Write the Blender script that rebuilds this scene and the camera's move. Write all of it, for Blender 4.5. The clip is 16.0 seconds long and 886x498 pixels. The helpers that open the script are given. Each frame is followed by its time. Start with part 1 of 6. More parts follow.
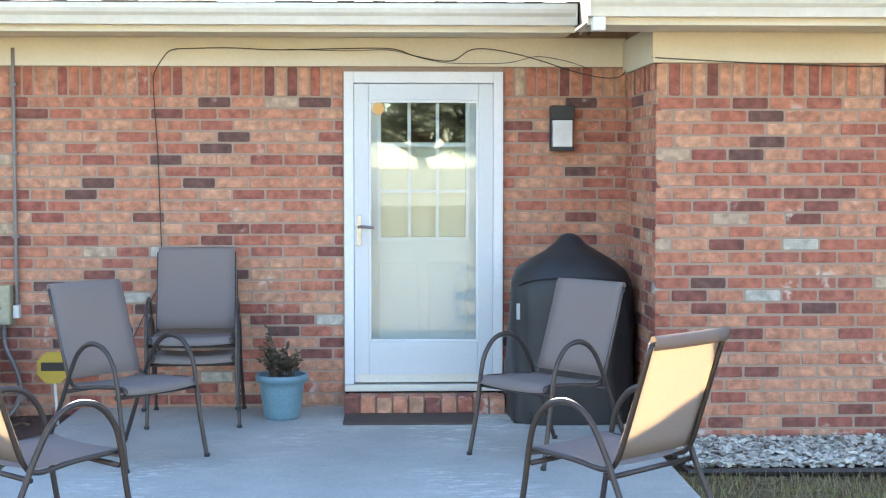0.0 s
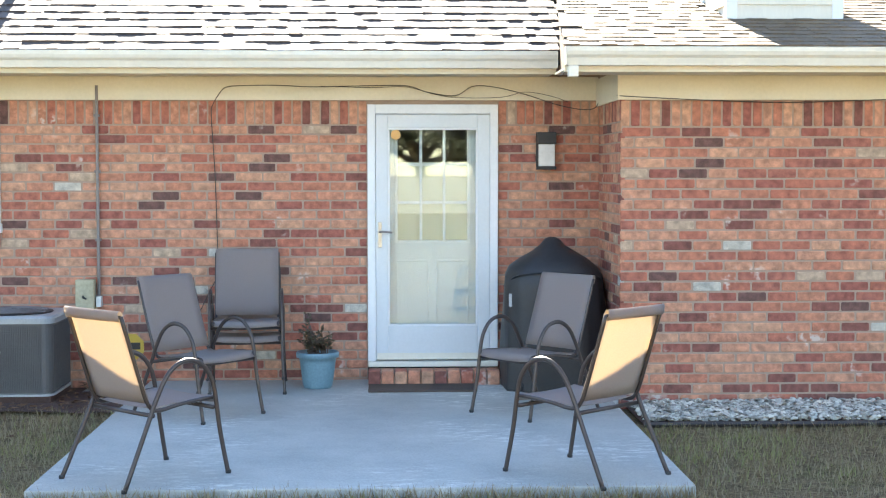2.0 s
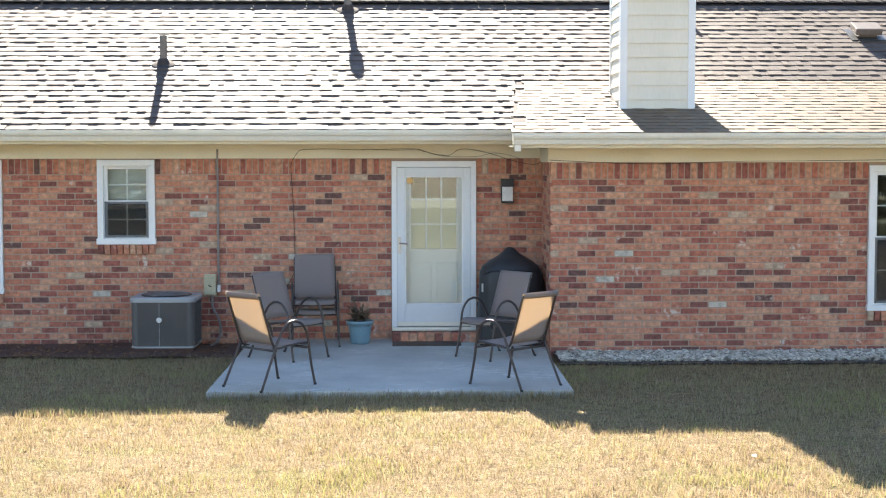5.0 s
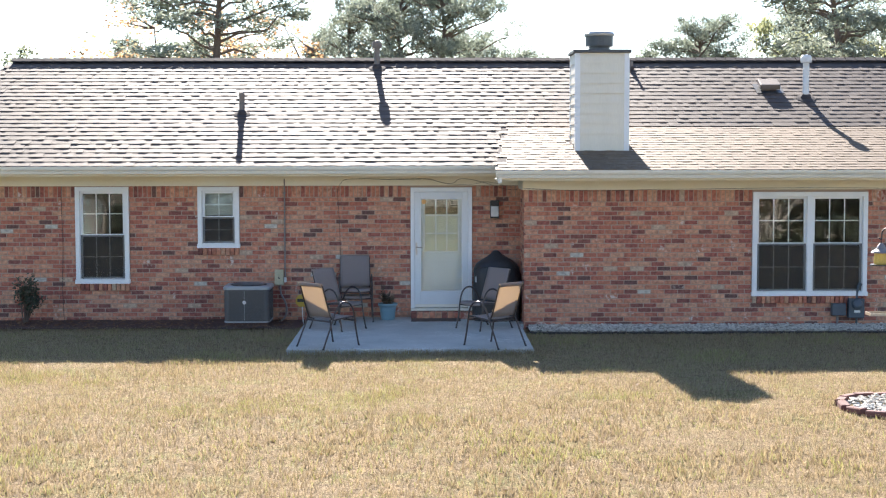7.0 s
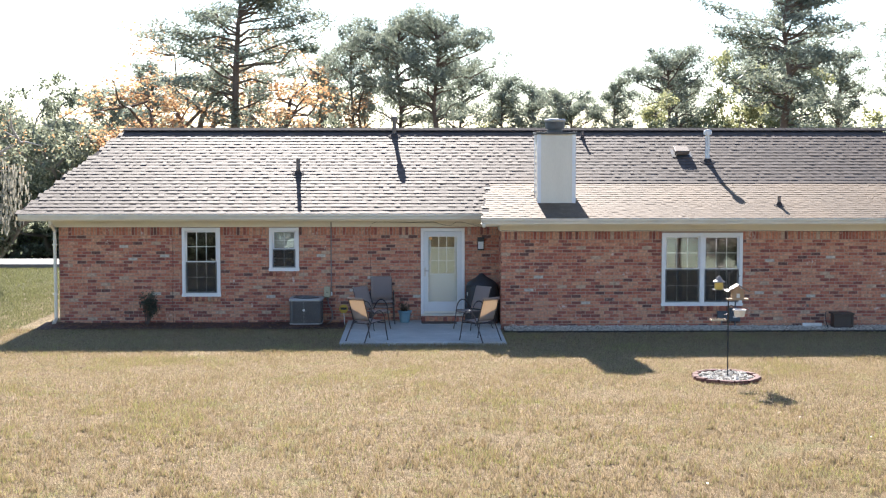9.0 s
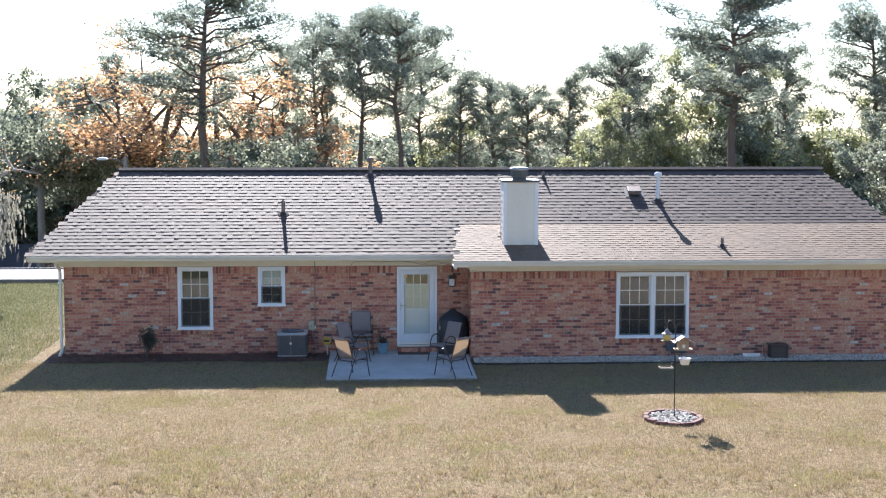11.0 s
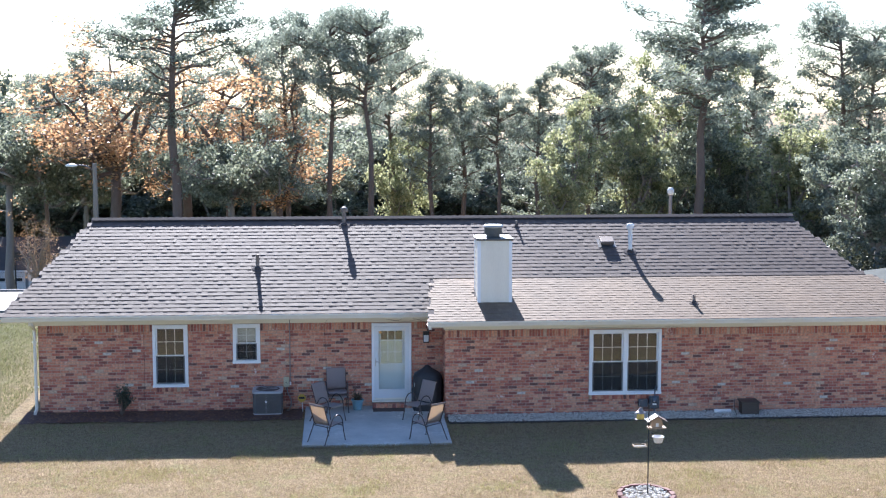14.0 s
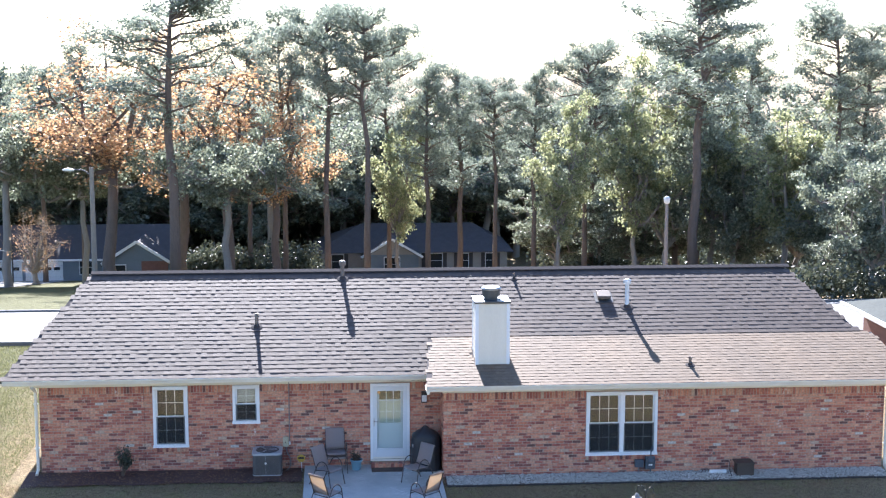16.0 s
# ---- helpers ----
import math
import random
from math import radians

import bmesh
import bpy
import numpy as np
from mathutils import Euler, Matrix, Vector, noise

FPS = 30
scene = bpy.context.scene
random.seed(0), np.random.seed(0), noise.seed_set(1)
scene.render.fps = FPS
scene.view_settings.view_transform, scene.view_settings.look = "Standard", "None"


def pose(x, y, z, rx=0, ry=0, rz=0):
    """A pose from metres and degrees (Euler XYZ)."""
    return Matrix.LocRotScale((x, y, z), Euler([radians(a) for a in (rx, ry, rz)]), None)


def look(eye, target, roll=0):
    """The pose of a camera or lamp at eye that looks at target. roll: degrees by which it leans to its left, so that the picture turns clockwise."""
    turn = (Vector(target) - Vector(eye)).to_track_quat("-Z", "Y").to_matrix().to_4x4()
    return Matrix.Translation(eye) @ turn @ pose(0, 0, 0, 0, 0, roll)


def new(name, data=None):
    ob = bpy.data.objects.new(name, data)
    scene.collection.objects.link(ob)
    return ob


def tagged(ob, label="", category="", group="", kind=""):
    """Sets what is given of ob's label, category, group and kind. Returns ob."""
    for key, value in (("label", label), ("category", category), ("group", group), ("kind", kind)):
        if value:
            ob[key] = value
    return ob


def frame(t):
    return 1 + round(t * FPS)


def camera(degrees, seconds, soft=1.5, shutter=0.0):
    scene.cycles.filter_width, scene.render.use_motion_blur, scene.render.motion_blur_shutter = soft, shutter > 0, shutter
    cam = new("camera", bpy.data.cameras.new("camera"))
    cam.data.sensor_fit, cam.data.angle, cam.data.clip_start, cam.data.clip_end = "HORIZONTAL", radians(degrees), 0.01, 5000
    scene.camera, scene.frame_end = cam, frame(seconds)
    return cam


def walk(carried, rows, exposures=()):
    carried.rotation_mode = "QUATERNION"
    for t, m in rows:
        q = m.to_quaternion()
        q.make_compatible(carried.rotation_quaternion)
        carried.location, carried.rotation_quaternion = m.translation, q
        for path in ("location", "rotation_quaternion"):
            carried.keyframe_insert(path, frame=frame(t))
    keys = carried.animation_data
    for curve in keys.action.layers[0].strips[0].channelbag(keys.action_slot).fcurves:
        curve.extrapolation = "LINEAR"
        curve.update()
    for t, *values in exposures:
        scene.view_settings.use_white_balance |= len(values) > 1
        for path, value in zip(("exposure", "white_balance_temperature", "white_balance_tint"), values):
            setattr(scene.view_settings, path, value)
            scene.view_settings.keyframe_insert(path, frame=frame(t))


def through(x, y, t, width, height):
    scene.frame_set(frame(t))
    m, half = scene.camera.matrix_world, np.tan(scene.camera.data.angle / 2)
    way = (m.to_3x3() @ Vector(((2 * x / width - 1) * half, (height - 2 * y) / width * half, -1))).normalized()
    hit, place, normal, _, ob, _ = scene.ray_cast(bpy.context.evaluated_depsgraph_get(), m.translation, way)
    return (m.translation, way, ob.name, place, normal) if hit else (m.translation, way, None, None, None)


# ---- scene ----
# ---------------------------------------------------------------- camera
cam = camera(34.0, 16.0, soft=1.2)
PATH = [  # seconds, x, y, z, yaw, pitch, roll
    (0, -0.200, -9.690, 1.675, -1.950, -3.280, 0.000),
    (0.5, -0.237, -10.128, 1.677, -1.984, -3.119, -0.003),
    (1, -0.274, -10.594, 1.677, -2.021, -3.002, -0.004),
    (1.5, -0.311, -11.281, 1.681, -2.028, -2.919, -0.009),
    (2, -0.355, -11.795, 1.745, -2.129, -2.998, -0.039),
    (2.5, -0.395, -12.516, 1.799, -2.168, -3.076, -0.026),
    (3, -0.400, -13.626, 1.876, -2.046, -3.195, -0.050),
    (3.5, -0.410, -14.305, 1.953, -2.006, -3.251, -0.020),
    (4, -0.387, -15.449, 2.052, -1.831, -3.308, -0.021),
    (6.5, -0.264, -23.052, 2.772, -0.766, -3.867, -0.107),
    (7, -0.265, -25.005, 2.941, -0.673, -3.901, -0.098),
    (7.5, -0.341, -27.181, 3.271, -0.750, -4.183, -0.066),
    (8, -0.445, -29.419, 3.578, -0.879, -4.260, -0.064),
    (8.5, -0.546, -32.004, 3.889, -0.993, -4.183, -0.042),
    (9, -0.646, -35.035, 4.193, -1.067, -3.916, -0.016),
    (11.5, -1.311, -38.207, 6.802, -3.320, -5.708, 0.008),
    (12, -1.319, -38.080, 7.168, -3.599, -5.976, -0.011),
    (12.5, -1.338, -38.052, 7.535, -3.921, -6.212, -0.016),
    (13, -1.352, -38.278, 7.900, -4.065, -6.355, 0.018),
    (13.5, -1.369, -38.043, 8.300, -4.127, -6.554, -0.006),
    (14, -1.396, -38.112, 8.705, -4.161, -6.616, 0.010),
    (14.5, -1.403, -37.974, 9.378, -4.172, -7.124, -0.005),
    (15, -1.423, -37.931, 10.053, -4.226, -7.562, -0.016),
    (15.5, -1.431, -37.909, 10.732, -4.266, -7.920, 0.009),
    (16, -1.451, -37.976, 11.411, -4.334, -8.195, 0.043),
]
walk(cam, [(t, pose(x, y, z, 90 + pitch, 0, yaw) @ pose(0, 0, 0, 0, 0, roll)) for t, x, y, z, yaw, pitch, roll in PATH],
     exposures=[(0, 3.36, 6850, 9), (1.5, 3.32, 7000, 9), (3.5, 2.95, 7150, 11), (4.2, 2.78, 7150, 11), (6.5, 2.22, 6600, 13), (9, 1.9, 6400, 14), (12, 1.8, 5760, 16), (14, 1.96, 5680, 16), (16, 2.36, 5720, 16)])

# ---------------------------------------------------------------- light
SUN = Vector((-0.15, 1.60, 1.0)).normalized()
world = bpy.data.worlds.new("sky")
scene.world = world
world.use_nodes = True
wn = world.node_tree.nodes
wl = world.node_tree.links
sky = wn.new("ShaderNodeTexSky")
sky.sky_type = "NISHITA"
sky.sun_disc = False
sky.sun_elevation = math.asin(SUN.z)
sky.sun_rotation = math.atan2(SUN.x, SUN.y)
sky.air_density, sky.dust_density, sky.ozone_density = 1.0, 0.1, 2.5
wl.new(sky.outputs[0], wn["Background"].inputs[0])
wn["Background"].inputs[1].default_value = 0.07
sun = new("sun", bpy.data.lights.new("sun", "SUN"))
sun.data.energy, sun.data.angle, sun.data.color = 4.6, radians(0.6), (1.0, 0.94, 0.84)
sun.matrix_world = look(SUN * 60, (0, 0, 0))

# ---------------------------------------------------------------- tools
rng = random.Random(11)


class Soup:
    """Gathers many small pieces into one mesh."""

    def __init__(self):
        self.v, self.f = [], []

    def add(self, vs, fs):
        n = len(self.v)
        self.v += [tuple(p) for p in vs]
        self.f += [tuple(i + n for i in q) for q in fs]

    def block(self, m, sx, sy, sz, c=0.0):
        """A box centred on m's origin; with c its front (-y) edges are chamfered."""
        x, y, z = sx / 2, sy / 2, sz / 2
        if c:
            rings = [(x, z, y), (x, z, -y + c), (x - c, z - c, -y)]
        else:
            rings = [(x, z, y), (x, z, -y)]
        vs = [m @ Vector((a * px, yy, b * pz)) for px, pz, yy in rings for a, b in ((-1, -1), (1, -1), (1, 1), (-1, 1))]
        fs = []
        for k in range(len(rings) - 1):
            fs += [(4 * k + i, 4 * k + (i + 1) % 4, 4 * k + 4 + (i + 1) % 4, 4 * k + 4 + i) for i in range(4)]
        n = 4 * (len(rings) - 1)
        fs += [(n, n + 1, n + 2, n + 3), (3, 2, 1, 0)]
        self.add(vs, fs)

    def brick(self, m, sx, sy, sz, r=None):
        """A brick with worn, rounded face corners; r jitters the wear."""
        x, y, z, c = sx / 2, sy / 2, sz / 2, 0.004
        wear = [(r.uniform(0.003, 0.011) if r else 0.007) for _ in range(4)]
        loop = []
        for (a, b), w in zip(((-1, -1), (1, -1), (1, 1), (-1, 1)), wear):
            w = min(w, sx * 0.3, sz * 0.3)
            p, q = (a * (x - w), b * z), (a * x, b * (z - w))
            loop += [p, q] if a * b < 0 else [q, p]
        kx, kz = (x - c) / x, (z - c) / z
        vs = [m @ Vector((px, y, pz)) for px, pz in loop] + [m @ Vector((px, -y + c, pz)) for px, pz in loop] + [m @ Vector((px * kx, -y, pz * kz)) for px, pz in loop]
        fs = [(8 * k + i, 8 * k + (i + 1) % 8, 8 * k + 8 + (i + 1) % 8, 8 * k + 8 + i) for k in range(2) for i in range(8)]
        self.add(vs, fs + [tuple(range(16, 24))])

    def mesh(self, name, material, smooth=False):
        me = bpy.data.meshes.new(name)
        me.from_pydata(self.v, [], self.f)
        me.materials.append(material)
        if smooth:
            me.shade_smooth()
        me.update()
        return me


def place(name, me, parent=None, label=""):
    ob = new(name, me)
    if parent:
        ob.parent = parent
    if label:
        ob["label"] = label
    return ob


def part(name, bm, material, parent=None, label="", smooth=False):
    me = bpy.data.meshes.new(name)
    bmesh.ops.recalc_face_normals(bm, faces=bm.faces)
    bm.to_mesh(me)
    bm.free()
    me.materials.append(material)
    if smooth:
        me.shade_smooth()
    return place(name, me, parent, label)


def empty(name, m=None, **tags):
    ob = new(name)
    ob.empty_display_size = 0.1
    if m is not None:
        ob.matrix_world = m
    return tagged(ob, **tags)


def cube(bm, x0, x1, y0, y1, z0, z1, bevel=0.0):
    r = bmesh.ops.create_cube(bm, size=1, matrix=Matrix.Translation(((x0 + x1) / 2, (y0 + y1) / 2, (z0 + z1) / 2)) @ Matrix.Diagonal((x1 - x0, y1 - y0, z1 - z0, 1)))
    if bevel:
        edges = list({e for v in r["verts"] for e in v.link_edges})
        bmesh.ops.bevel(bm, geom=edges, offset=bevel, segments=2, profile=0.6, affect="EDGES")
    return bm


def slab_part(name, x0, x1, y0, y1, z0, z1, material, parent=None, label="", bevel=0.0):
    return part(name, cube(bmesh.new(), x0, x1, y0, y1, z0, z1, bevel), material, parent, label)


def lathe(bm, profile, m=None, seg=24):
    """Turns (radius, height) pairs round z."""
    m = m or Matrix()
    rings = []
    for r, z in profile:
        rings.append([bm.verts.new(m @ Vector((r * math.cos(a), r * math.sin(a), z))) for a in (2 * math.pi * k / seg for k in range(seg))])
    for a, b in zip(rings, rings[1:]):
        for k in range(seg):
            bm.faces.new((a[k], a[(k + 1) % seg], b[(k + 1) % seg], b[k]))
    bm.faces.new(rings[0][::-1])
    bm.faces.new(rings[-1])
    return bm


def tube(bm, pts, r, seg=8, flatten=1.0, cap=True):
    """A pipe through points; r may be a list, flatten squeezes it along its second axis."""
    pts = [Vector(p) for p in pts]
    rs = r if isinstance(r, (list, tuple)) else [r] * len(pts)
    rings, side = [], None
    for i, p in enumerate(pts):
        d = (pts[min(i + 1, len(pts) - 1)] - pts[max(i - 1, 0)]).normalized()
        if side is None:
            side = d.cross(Vector((0, 0, 1)) if abs(d.z) < 0.9 else Vector((1, 0, 0))).normalized()
        side = (side - d * side.dot(d)).normalized()
        up = d.cross(side)
        rings.append([bm.verts.new(p + (side * math.cos(a) + up * math.sin(a) * flatten) * rs[i]) for a in (2 * math.pi * k / seg for k in range(seg))])
    for a, b in zip(rings, rings[1:]):
        for k in range(seg):
            bm.faces.new((a[k], a[(k + 1) % seg], b[(k + 1) % seg], b[k]))
    if cap:
        bm.faces.new(rings[0][::-1])
        bm.faces.new(rings[-1])
    return bm


def smooth_path(pts, steps=5):
    """Catmull-Rom through points."""
    pts = [Vector(p) for p in pts]
    out = []
    for i in range(len(pts) - 1):
        a, b, c, d = pts[max(i - 1, 0)], pts[i], pts[i + 1], pts[min(i + 2, len(pts) - 1)]
        for k in range(steps):
            t = k / steps
            out.append(0.5 * ((2 * b) + (c - a) * t + (2 * a - 5 * b + 4 * c - d) * t * t + (3 * b - a - 3 * c + d) * t ** 3))
    return out + [pts[-1]]


# ---------------------------------------------------------------- materials
def ramp(nt, stops, fac, interp="LINEAR"):
    r = nt.nodes.new("ShaderNodeValToRGB")
    r.color_ramp.interpolation = interp
    el = r.color_ramp.elements
    while len(el) < len(stops):
        el.new(0.5)
    for e, (at, col) in zip(el, stops):
        e.position = at
        e.color = (*col, 1)
    nt.links.new(fac, r.inputs[0])
    return r.outputs[0]


def mixc(nt, fac, a, b, mode="MIX"):
    m = nt.nodes.new("ShaderNodeMix")
    m.data_type, m.blend_type = "RGBA", mode
    for sock, val in ((m.inputs[0], fac), (m.inputs[6], a), (m.inputs[7], b)):
        if isinstance(val, bpy.types.NodeSocket):
            nt.links.new(val, sock)
        else:
            sock.default_value = val if isinstance(val, float) else (*val, 1)
    return m.outputs[2]


def noise_tex(nt, scale, detail=4.0, rough=0.55, stretch=None, coord="Object"):
    tc = nt.nodes.new("ShaderNodeTexCoord")
    n = nt.nodes.new("ShaderNodeTexNoise")
    n.inputs["Scale"].default_value, n.inputs["Detail"].default_value, n.inputs["Roughness"].default_value = scale, detail, rough
    src = tc.outputs[coord]
    if stretch:
        mp = nt.nodes.new("ShaderNodeMapping")
        mp.inputs["Scale"].default_value = stretch
        nt.links.new(src, mp.inputs[0])
        src = mp.outputs[0]
    nt.links.new(src, n.inputs["Vector"])
    return n.outputs["Fac"]


def surface(name, a, b=None, rough=0.8, metal=0.0, scale=4.0, fine=60.0, bump=0.15, dist=0.004, spec=0.5, stretch=None, coord="Object", amount=0.5):
    """Paint, metal, wood or stone: colour a stained towards b at two scales, with a fine relief."""
    m = bpy.data.materials.new(name)
    m.use_nodes = True
    nt = m.node_tree
    p = nt.nodes["Principled BSDF"]
    b = b or tuple(c * 0.7 for c in a)
    big = noise_tex(nt, scale, 5, 0.6, stretch, coord)
    small = noise_tex(nt, fine, 3, 0.6, stretch, coord)
    c1 = ramp(nt, [(0.35, a), (0.72, b)], big)
    c2 = mixc(nt, amount, c1, ramp(nt, [(0.3, tuple(c * 0.75 for c in a)), (0.7, tuple(min(1, c * 1.2) for c in a))], small))
    nt.links.new(c2, p.inputs["Base Color"])
    rr = nt.nodes.new("ShaderNodeMapRange")
    rr.inputs[3].default_value, rr.inputs[4].default_value = max(0.03, rough - 0.1), min(1, rough + 0.1)
    nt.links.new(big, rr.inputs[0])
    nt.links.new(rr.outputs[0], p.inputs["Roughness"])
    p.inputs["Metallic"].default_value = metal
    p.inputs["Specular IOR Level"].default_value = spec
    if bump:
        bp = nt.nodes.new("ShaderNodeBump")
        bp.inputs["Strength"].default_value, bp.inputs["Distance"].default_value = bump, dist
        nt.links.new(small, bp.inputs["Height"])
        nt.links.new(bp.outputs[0], p.inputs["Normal"])
    return m


BRICK_TONES = [(0.0, (0.525, 0.235, 0.152)), (0.15, (0.565, 0.285, 0.188)), (0.29, (0.440, 0.160, 0.110)), (0.41, (0.575, 0.315, 0.207)), (0.53, (0.490, 0.198, 0.130)), (0.63, (0.345, 0.122, 0.094)),
               (0.72, (0.550, 0.255, 0.167)), (0.80, (0.400, 0.150, 0.110)), (0.87, (0.245, 0.098, 0.080)), (0.935, (0.165, 0.088, 0.077)), (0.972, (0.50, 0.37, 0.27)), (0.992, (0.52, 0.49, 0.43))]


def brick_material(name, single):
    """single: each brick is an object of its own; otherwise an island of one mesh."""
    m = bpy.data.materials.new(name)
    m.use_nodes = True
    nt = m.node_tree
    p = nt.nodes["Principled BSDF"]
    rnd = nt.nodes.new("ShaderNodeObjectInfo").outputs["Random"] if single else nt.nodes.new("ShaderNodeNewGeometry").outputs["Random Per Island"]
    base = ramp(nt, BRICK_TONES, rnd, "CONSTANT")
    geo = nt.nodes.new("ShaderNodeNewGeometry")
    grain, cloud, smear = [nt.nodes.new("ShaderNodeTexNoise") for _ in range(3)]
    for n, s, d in ((grain, 160.0, 3.0), (cloud, 17.0, 5.0), (smear, 3.4, 6.0)):
        n.inputs["Scale"].default_value, n.inputs["Detail"].default_value = s, d
        nt.links.new(geo.outputs["Position"], n.inputs["Vector"])
    c = mixc(nt, 0.7, base, ramp(nt, [(0.3, (0.5, 0.52, 0.54)), (0.7, (1.4, 1.35, 1.3))], cloud.outputs["Fac"]), "MULTIPLY")
    c = mixc(nt, 0.35, c, ramp(nt, [(0.35, (0.6, 0.6, 0.6)), (0.7, (1.25, 1.25, 1.25))], grain.outputs["Fac"]), "MULTIPLY")
    # mortar smears and old whitewash
    sm = nt.nodes.new("ShaderNodeMath")
    sm.operation = "MULTIPLY"
    nt.links.new(ramp(nt, [(0.61, (0, 0, 0)), (0.69, (0.85, 0.85, 0.85))], smear.outputs["Fac"]), sm.inputs[0])
    nt.links.new(ramp(nt, [(0.50, (0, 0, 0)), (0.60, (1, 1, 1))], cloud.outputs["Fac"]), sm.inputs[1])
    c = mixc(nt, sm.outputs[0], c, (0.58, 0.52, 0.46))
    nt.links.new(c, p.inputs["Base Color"])
    p.inputs["Roughness"].default_value = 0.88
    p.inputs["Specular IOR Level"].default_value = 0.3
    bp = nt.nodes.new("ShaderNodeBump")
    bp.inputs["Strength"].default_value, bp.inputs["Distance"].default_value = 0.5, 0.003
    nt.links.new(cloud.outputs["Fac"], bp.inputs["Height"])
    nt.links.new(bp.outputs[0], p.inputs["Normal"])
    return m


def shingle_material(name, single, tones, rough):
    m = bpy.data.materials.new(name)
    m.use_nodes = True
    nt = m.node_tree
    p = nt.nodes["Principled BSDF"]
    rnd = nt.nodes.new("ShaderNodeObjectInfo").outputs["Random"] if single else nt.nodes.new("ShaderNodeNewGeometry").outputs["Random Per Island"]
    base = ramp(nt, tones, rnd)
    geo = nt.nodes.new("ShaderNodeNewGeometry")
    grit, stain = [nt.nodes.new("ShaderNodeTexNoise") for _ in range(2)]
    for n, s, d in ((grit, 90.0, 2.0), (stain, 0.55, 6.0)):
        n.inputs["Scale"].default_value, n.inputs["Detail"].default_value = s, d
        nt.links.new(geo.outputs["Position"], n.inputs["Vector"])
    c = mixc(nt, 0.6, base, ramp(nt, [(0.3, (0.45, 0.45, 0.45)), (0.7, (1.5, 1.45, 1.4))], grit.outputs["Fac"]), "MULTIPLY")
    c = mixc(nt, 0.4, c, ramp(nt, [(0.35, (0.7, 0.68, 0.7)), (0.65, (1.2, 1.1, 1.0))], stain.outputs["Fac"]), "MULTIPLY")
    nt.links.new(c, p.inputs["Base Color"])
    p.inputs["Roughness"].default_value = rough
    p.inputs["Specular IOR Level"].default_value = 0.18
    bp = nt.nodes.new("ShaderNodeBump")
    bp.inputs["Strength"].default_value, bp.inputs["Distance"].default_value = 0.35, 0.004
    nt.links.new(grit.outputs["Fac"], bp.inputs["Height"])
    nt.links.new(bp.outputs[0], p.inputs["Normal"])
    return m


def leaf_material(name, tones, through=0.45):
    """Thin leaves: light is scattered back and let through."""
    m = bpy.data.materials.new(name)
    m.use_nodes = True
    nt = m.node_tree
    nt.nodes.remove(nt.nodes["Principled BSDF"])
    out = nt.nodes["Material Output"]
    col = ramp(nt, tones, nt.nodes.new("ShaderNodeNewGeometry").outputs["Random Per Island"])
    d, t, g, m1, m2 = [nt.nodes.new("ShaderNode" + k) for k in ("BsdfDiffuse", "BsdfTranslucent", "BsdfGlossy", "MixShader", "MixShader")]
    g.inputs["Roughness"].default_value = 0.38
    g.inputs["Color"].default_value = (0.8, 0.8, 0.8, 1)
    nt.links.new(col, d.inputs[0])
    nt.links.new(col, t.inputs[0])
    m1.inputs[0].default_value, m2.inputs[0].default_value = through, 0.05
    nt.links.new(d.outputs[0], m1.inputs[1])
    nt.links.new(t.outputs[0], m1.inputs[2])
    nt.links.new(m1.outputs[0], m2.inputs[1])
    nt.links.new(g.outputs[0], m2.inputs[2])
    nt.links.new(m2.outputs[0], out.inputs[0])
    return m


def pane_material(name, ior=1.5, tint=(0.92, 0.95, 0.94)):
    m = bpy.data.materials.new(name)
    m.use_nodes = True
    nt = m.node_tree
    nt.nodes.remove(nt.nodes["Principled BSDF"])
    t, g, f, mx = [nt.nodes.new("ShaderNode" + k) for k in ("BsdfTransparent", "BsdfGlossy", "Fresnel", "MixShader")]
    t.inputs[0].default_value = (*tint, 1)
    g.inputs["Roughness"].default_value = 0.015
    g.inputs["Color"].default_value = (1, 1, 1, 1)
    f.inputs[0].default_value = ior
    nt.links.new(f.outputs[0], mx.inputs[0])
    nt.links.new(t.outputs[0], mx.inputs[1])
    nt.links.new(g.outputs[0], mx.inputs[2])
    nt.links.new(mx.outputs[0], nt.nodes["Material Output"].inputs[0])
    return m


def sling_material(name, a):
    """Woven mesh of a chair: part cloth, part let-through light."""
    m = bpy.data.materials.new(name)
    m.use_nodes = True
    nt = m.node_tree
    nt.nodes.remove(nt.nodes["Principled BSDF"])
    tc = nt.nodes.new("ShaderNodeTexCoord")
    w = nt.nodes.new("ShaderNodeTexNoise")
    w.inputs["Scale"].default_value = 220.0
    nt.links.new(tc.outputs["Object"], w.inputs["Vector"])
    col = ramp(nt, [(0.3, tuple(c * 0.8 for c in a)), (0.7, tuple(c * 1.2 for c in a))], w.outputs["Fac"])
    d, t, mx = [nt.nodes.new("ShaderNode" + k) for k in ("BsdfDiffuse", "BsdfTranslucent", "MixShader")]
    nt.links.new(col, d.inputs[0])
    t.inputs[0].default_value = (0.74, 0.61, 0.45, 1)
    mx.inputs[0].default_value = 0.4
    nt.links.new(d.outputs[0], mx.inputs[1])
    nt.links.new(t.outputs[0], mx.inputs[2])
    nt.links.new(mx.outputs[0], nt.nodes["Material Output"].inputs[0])
    return m


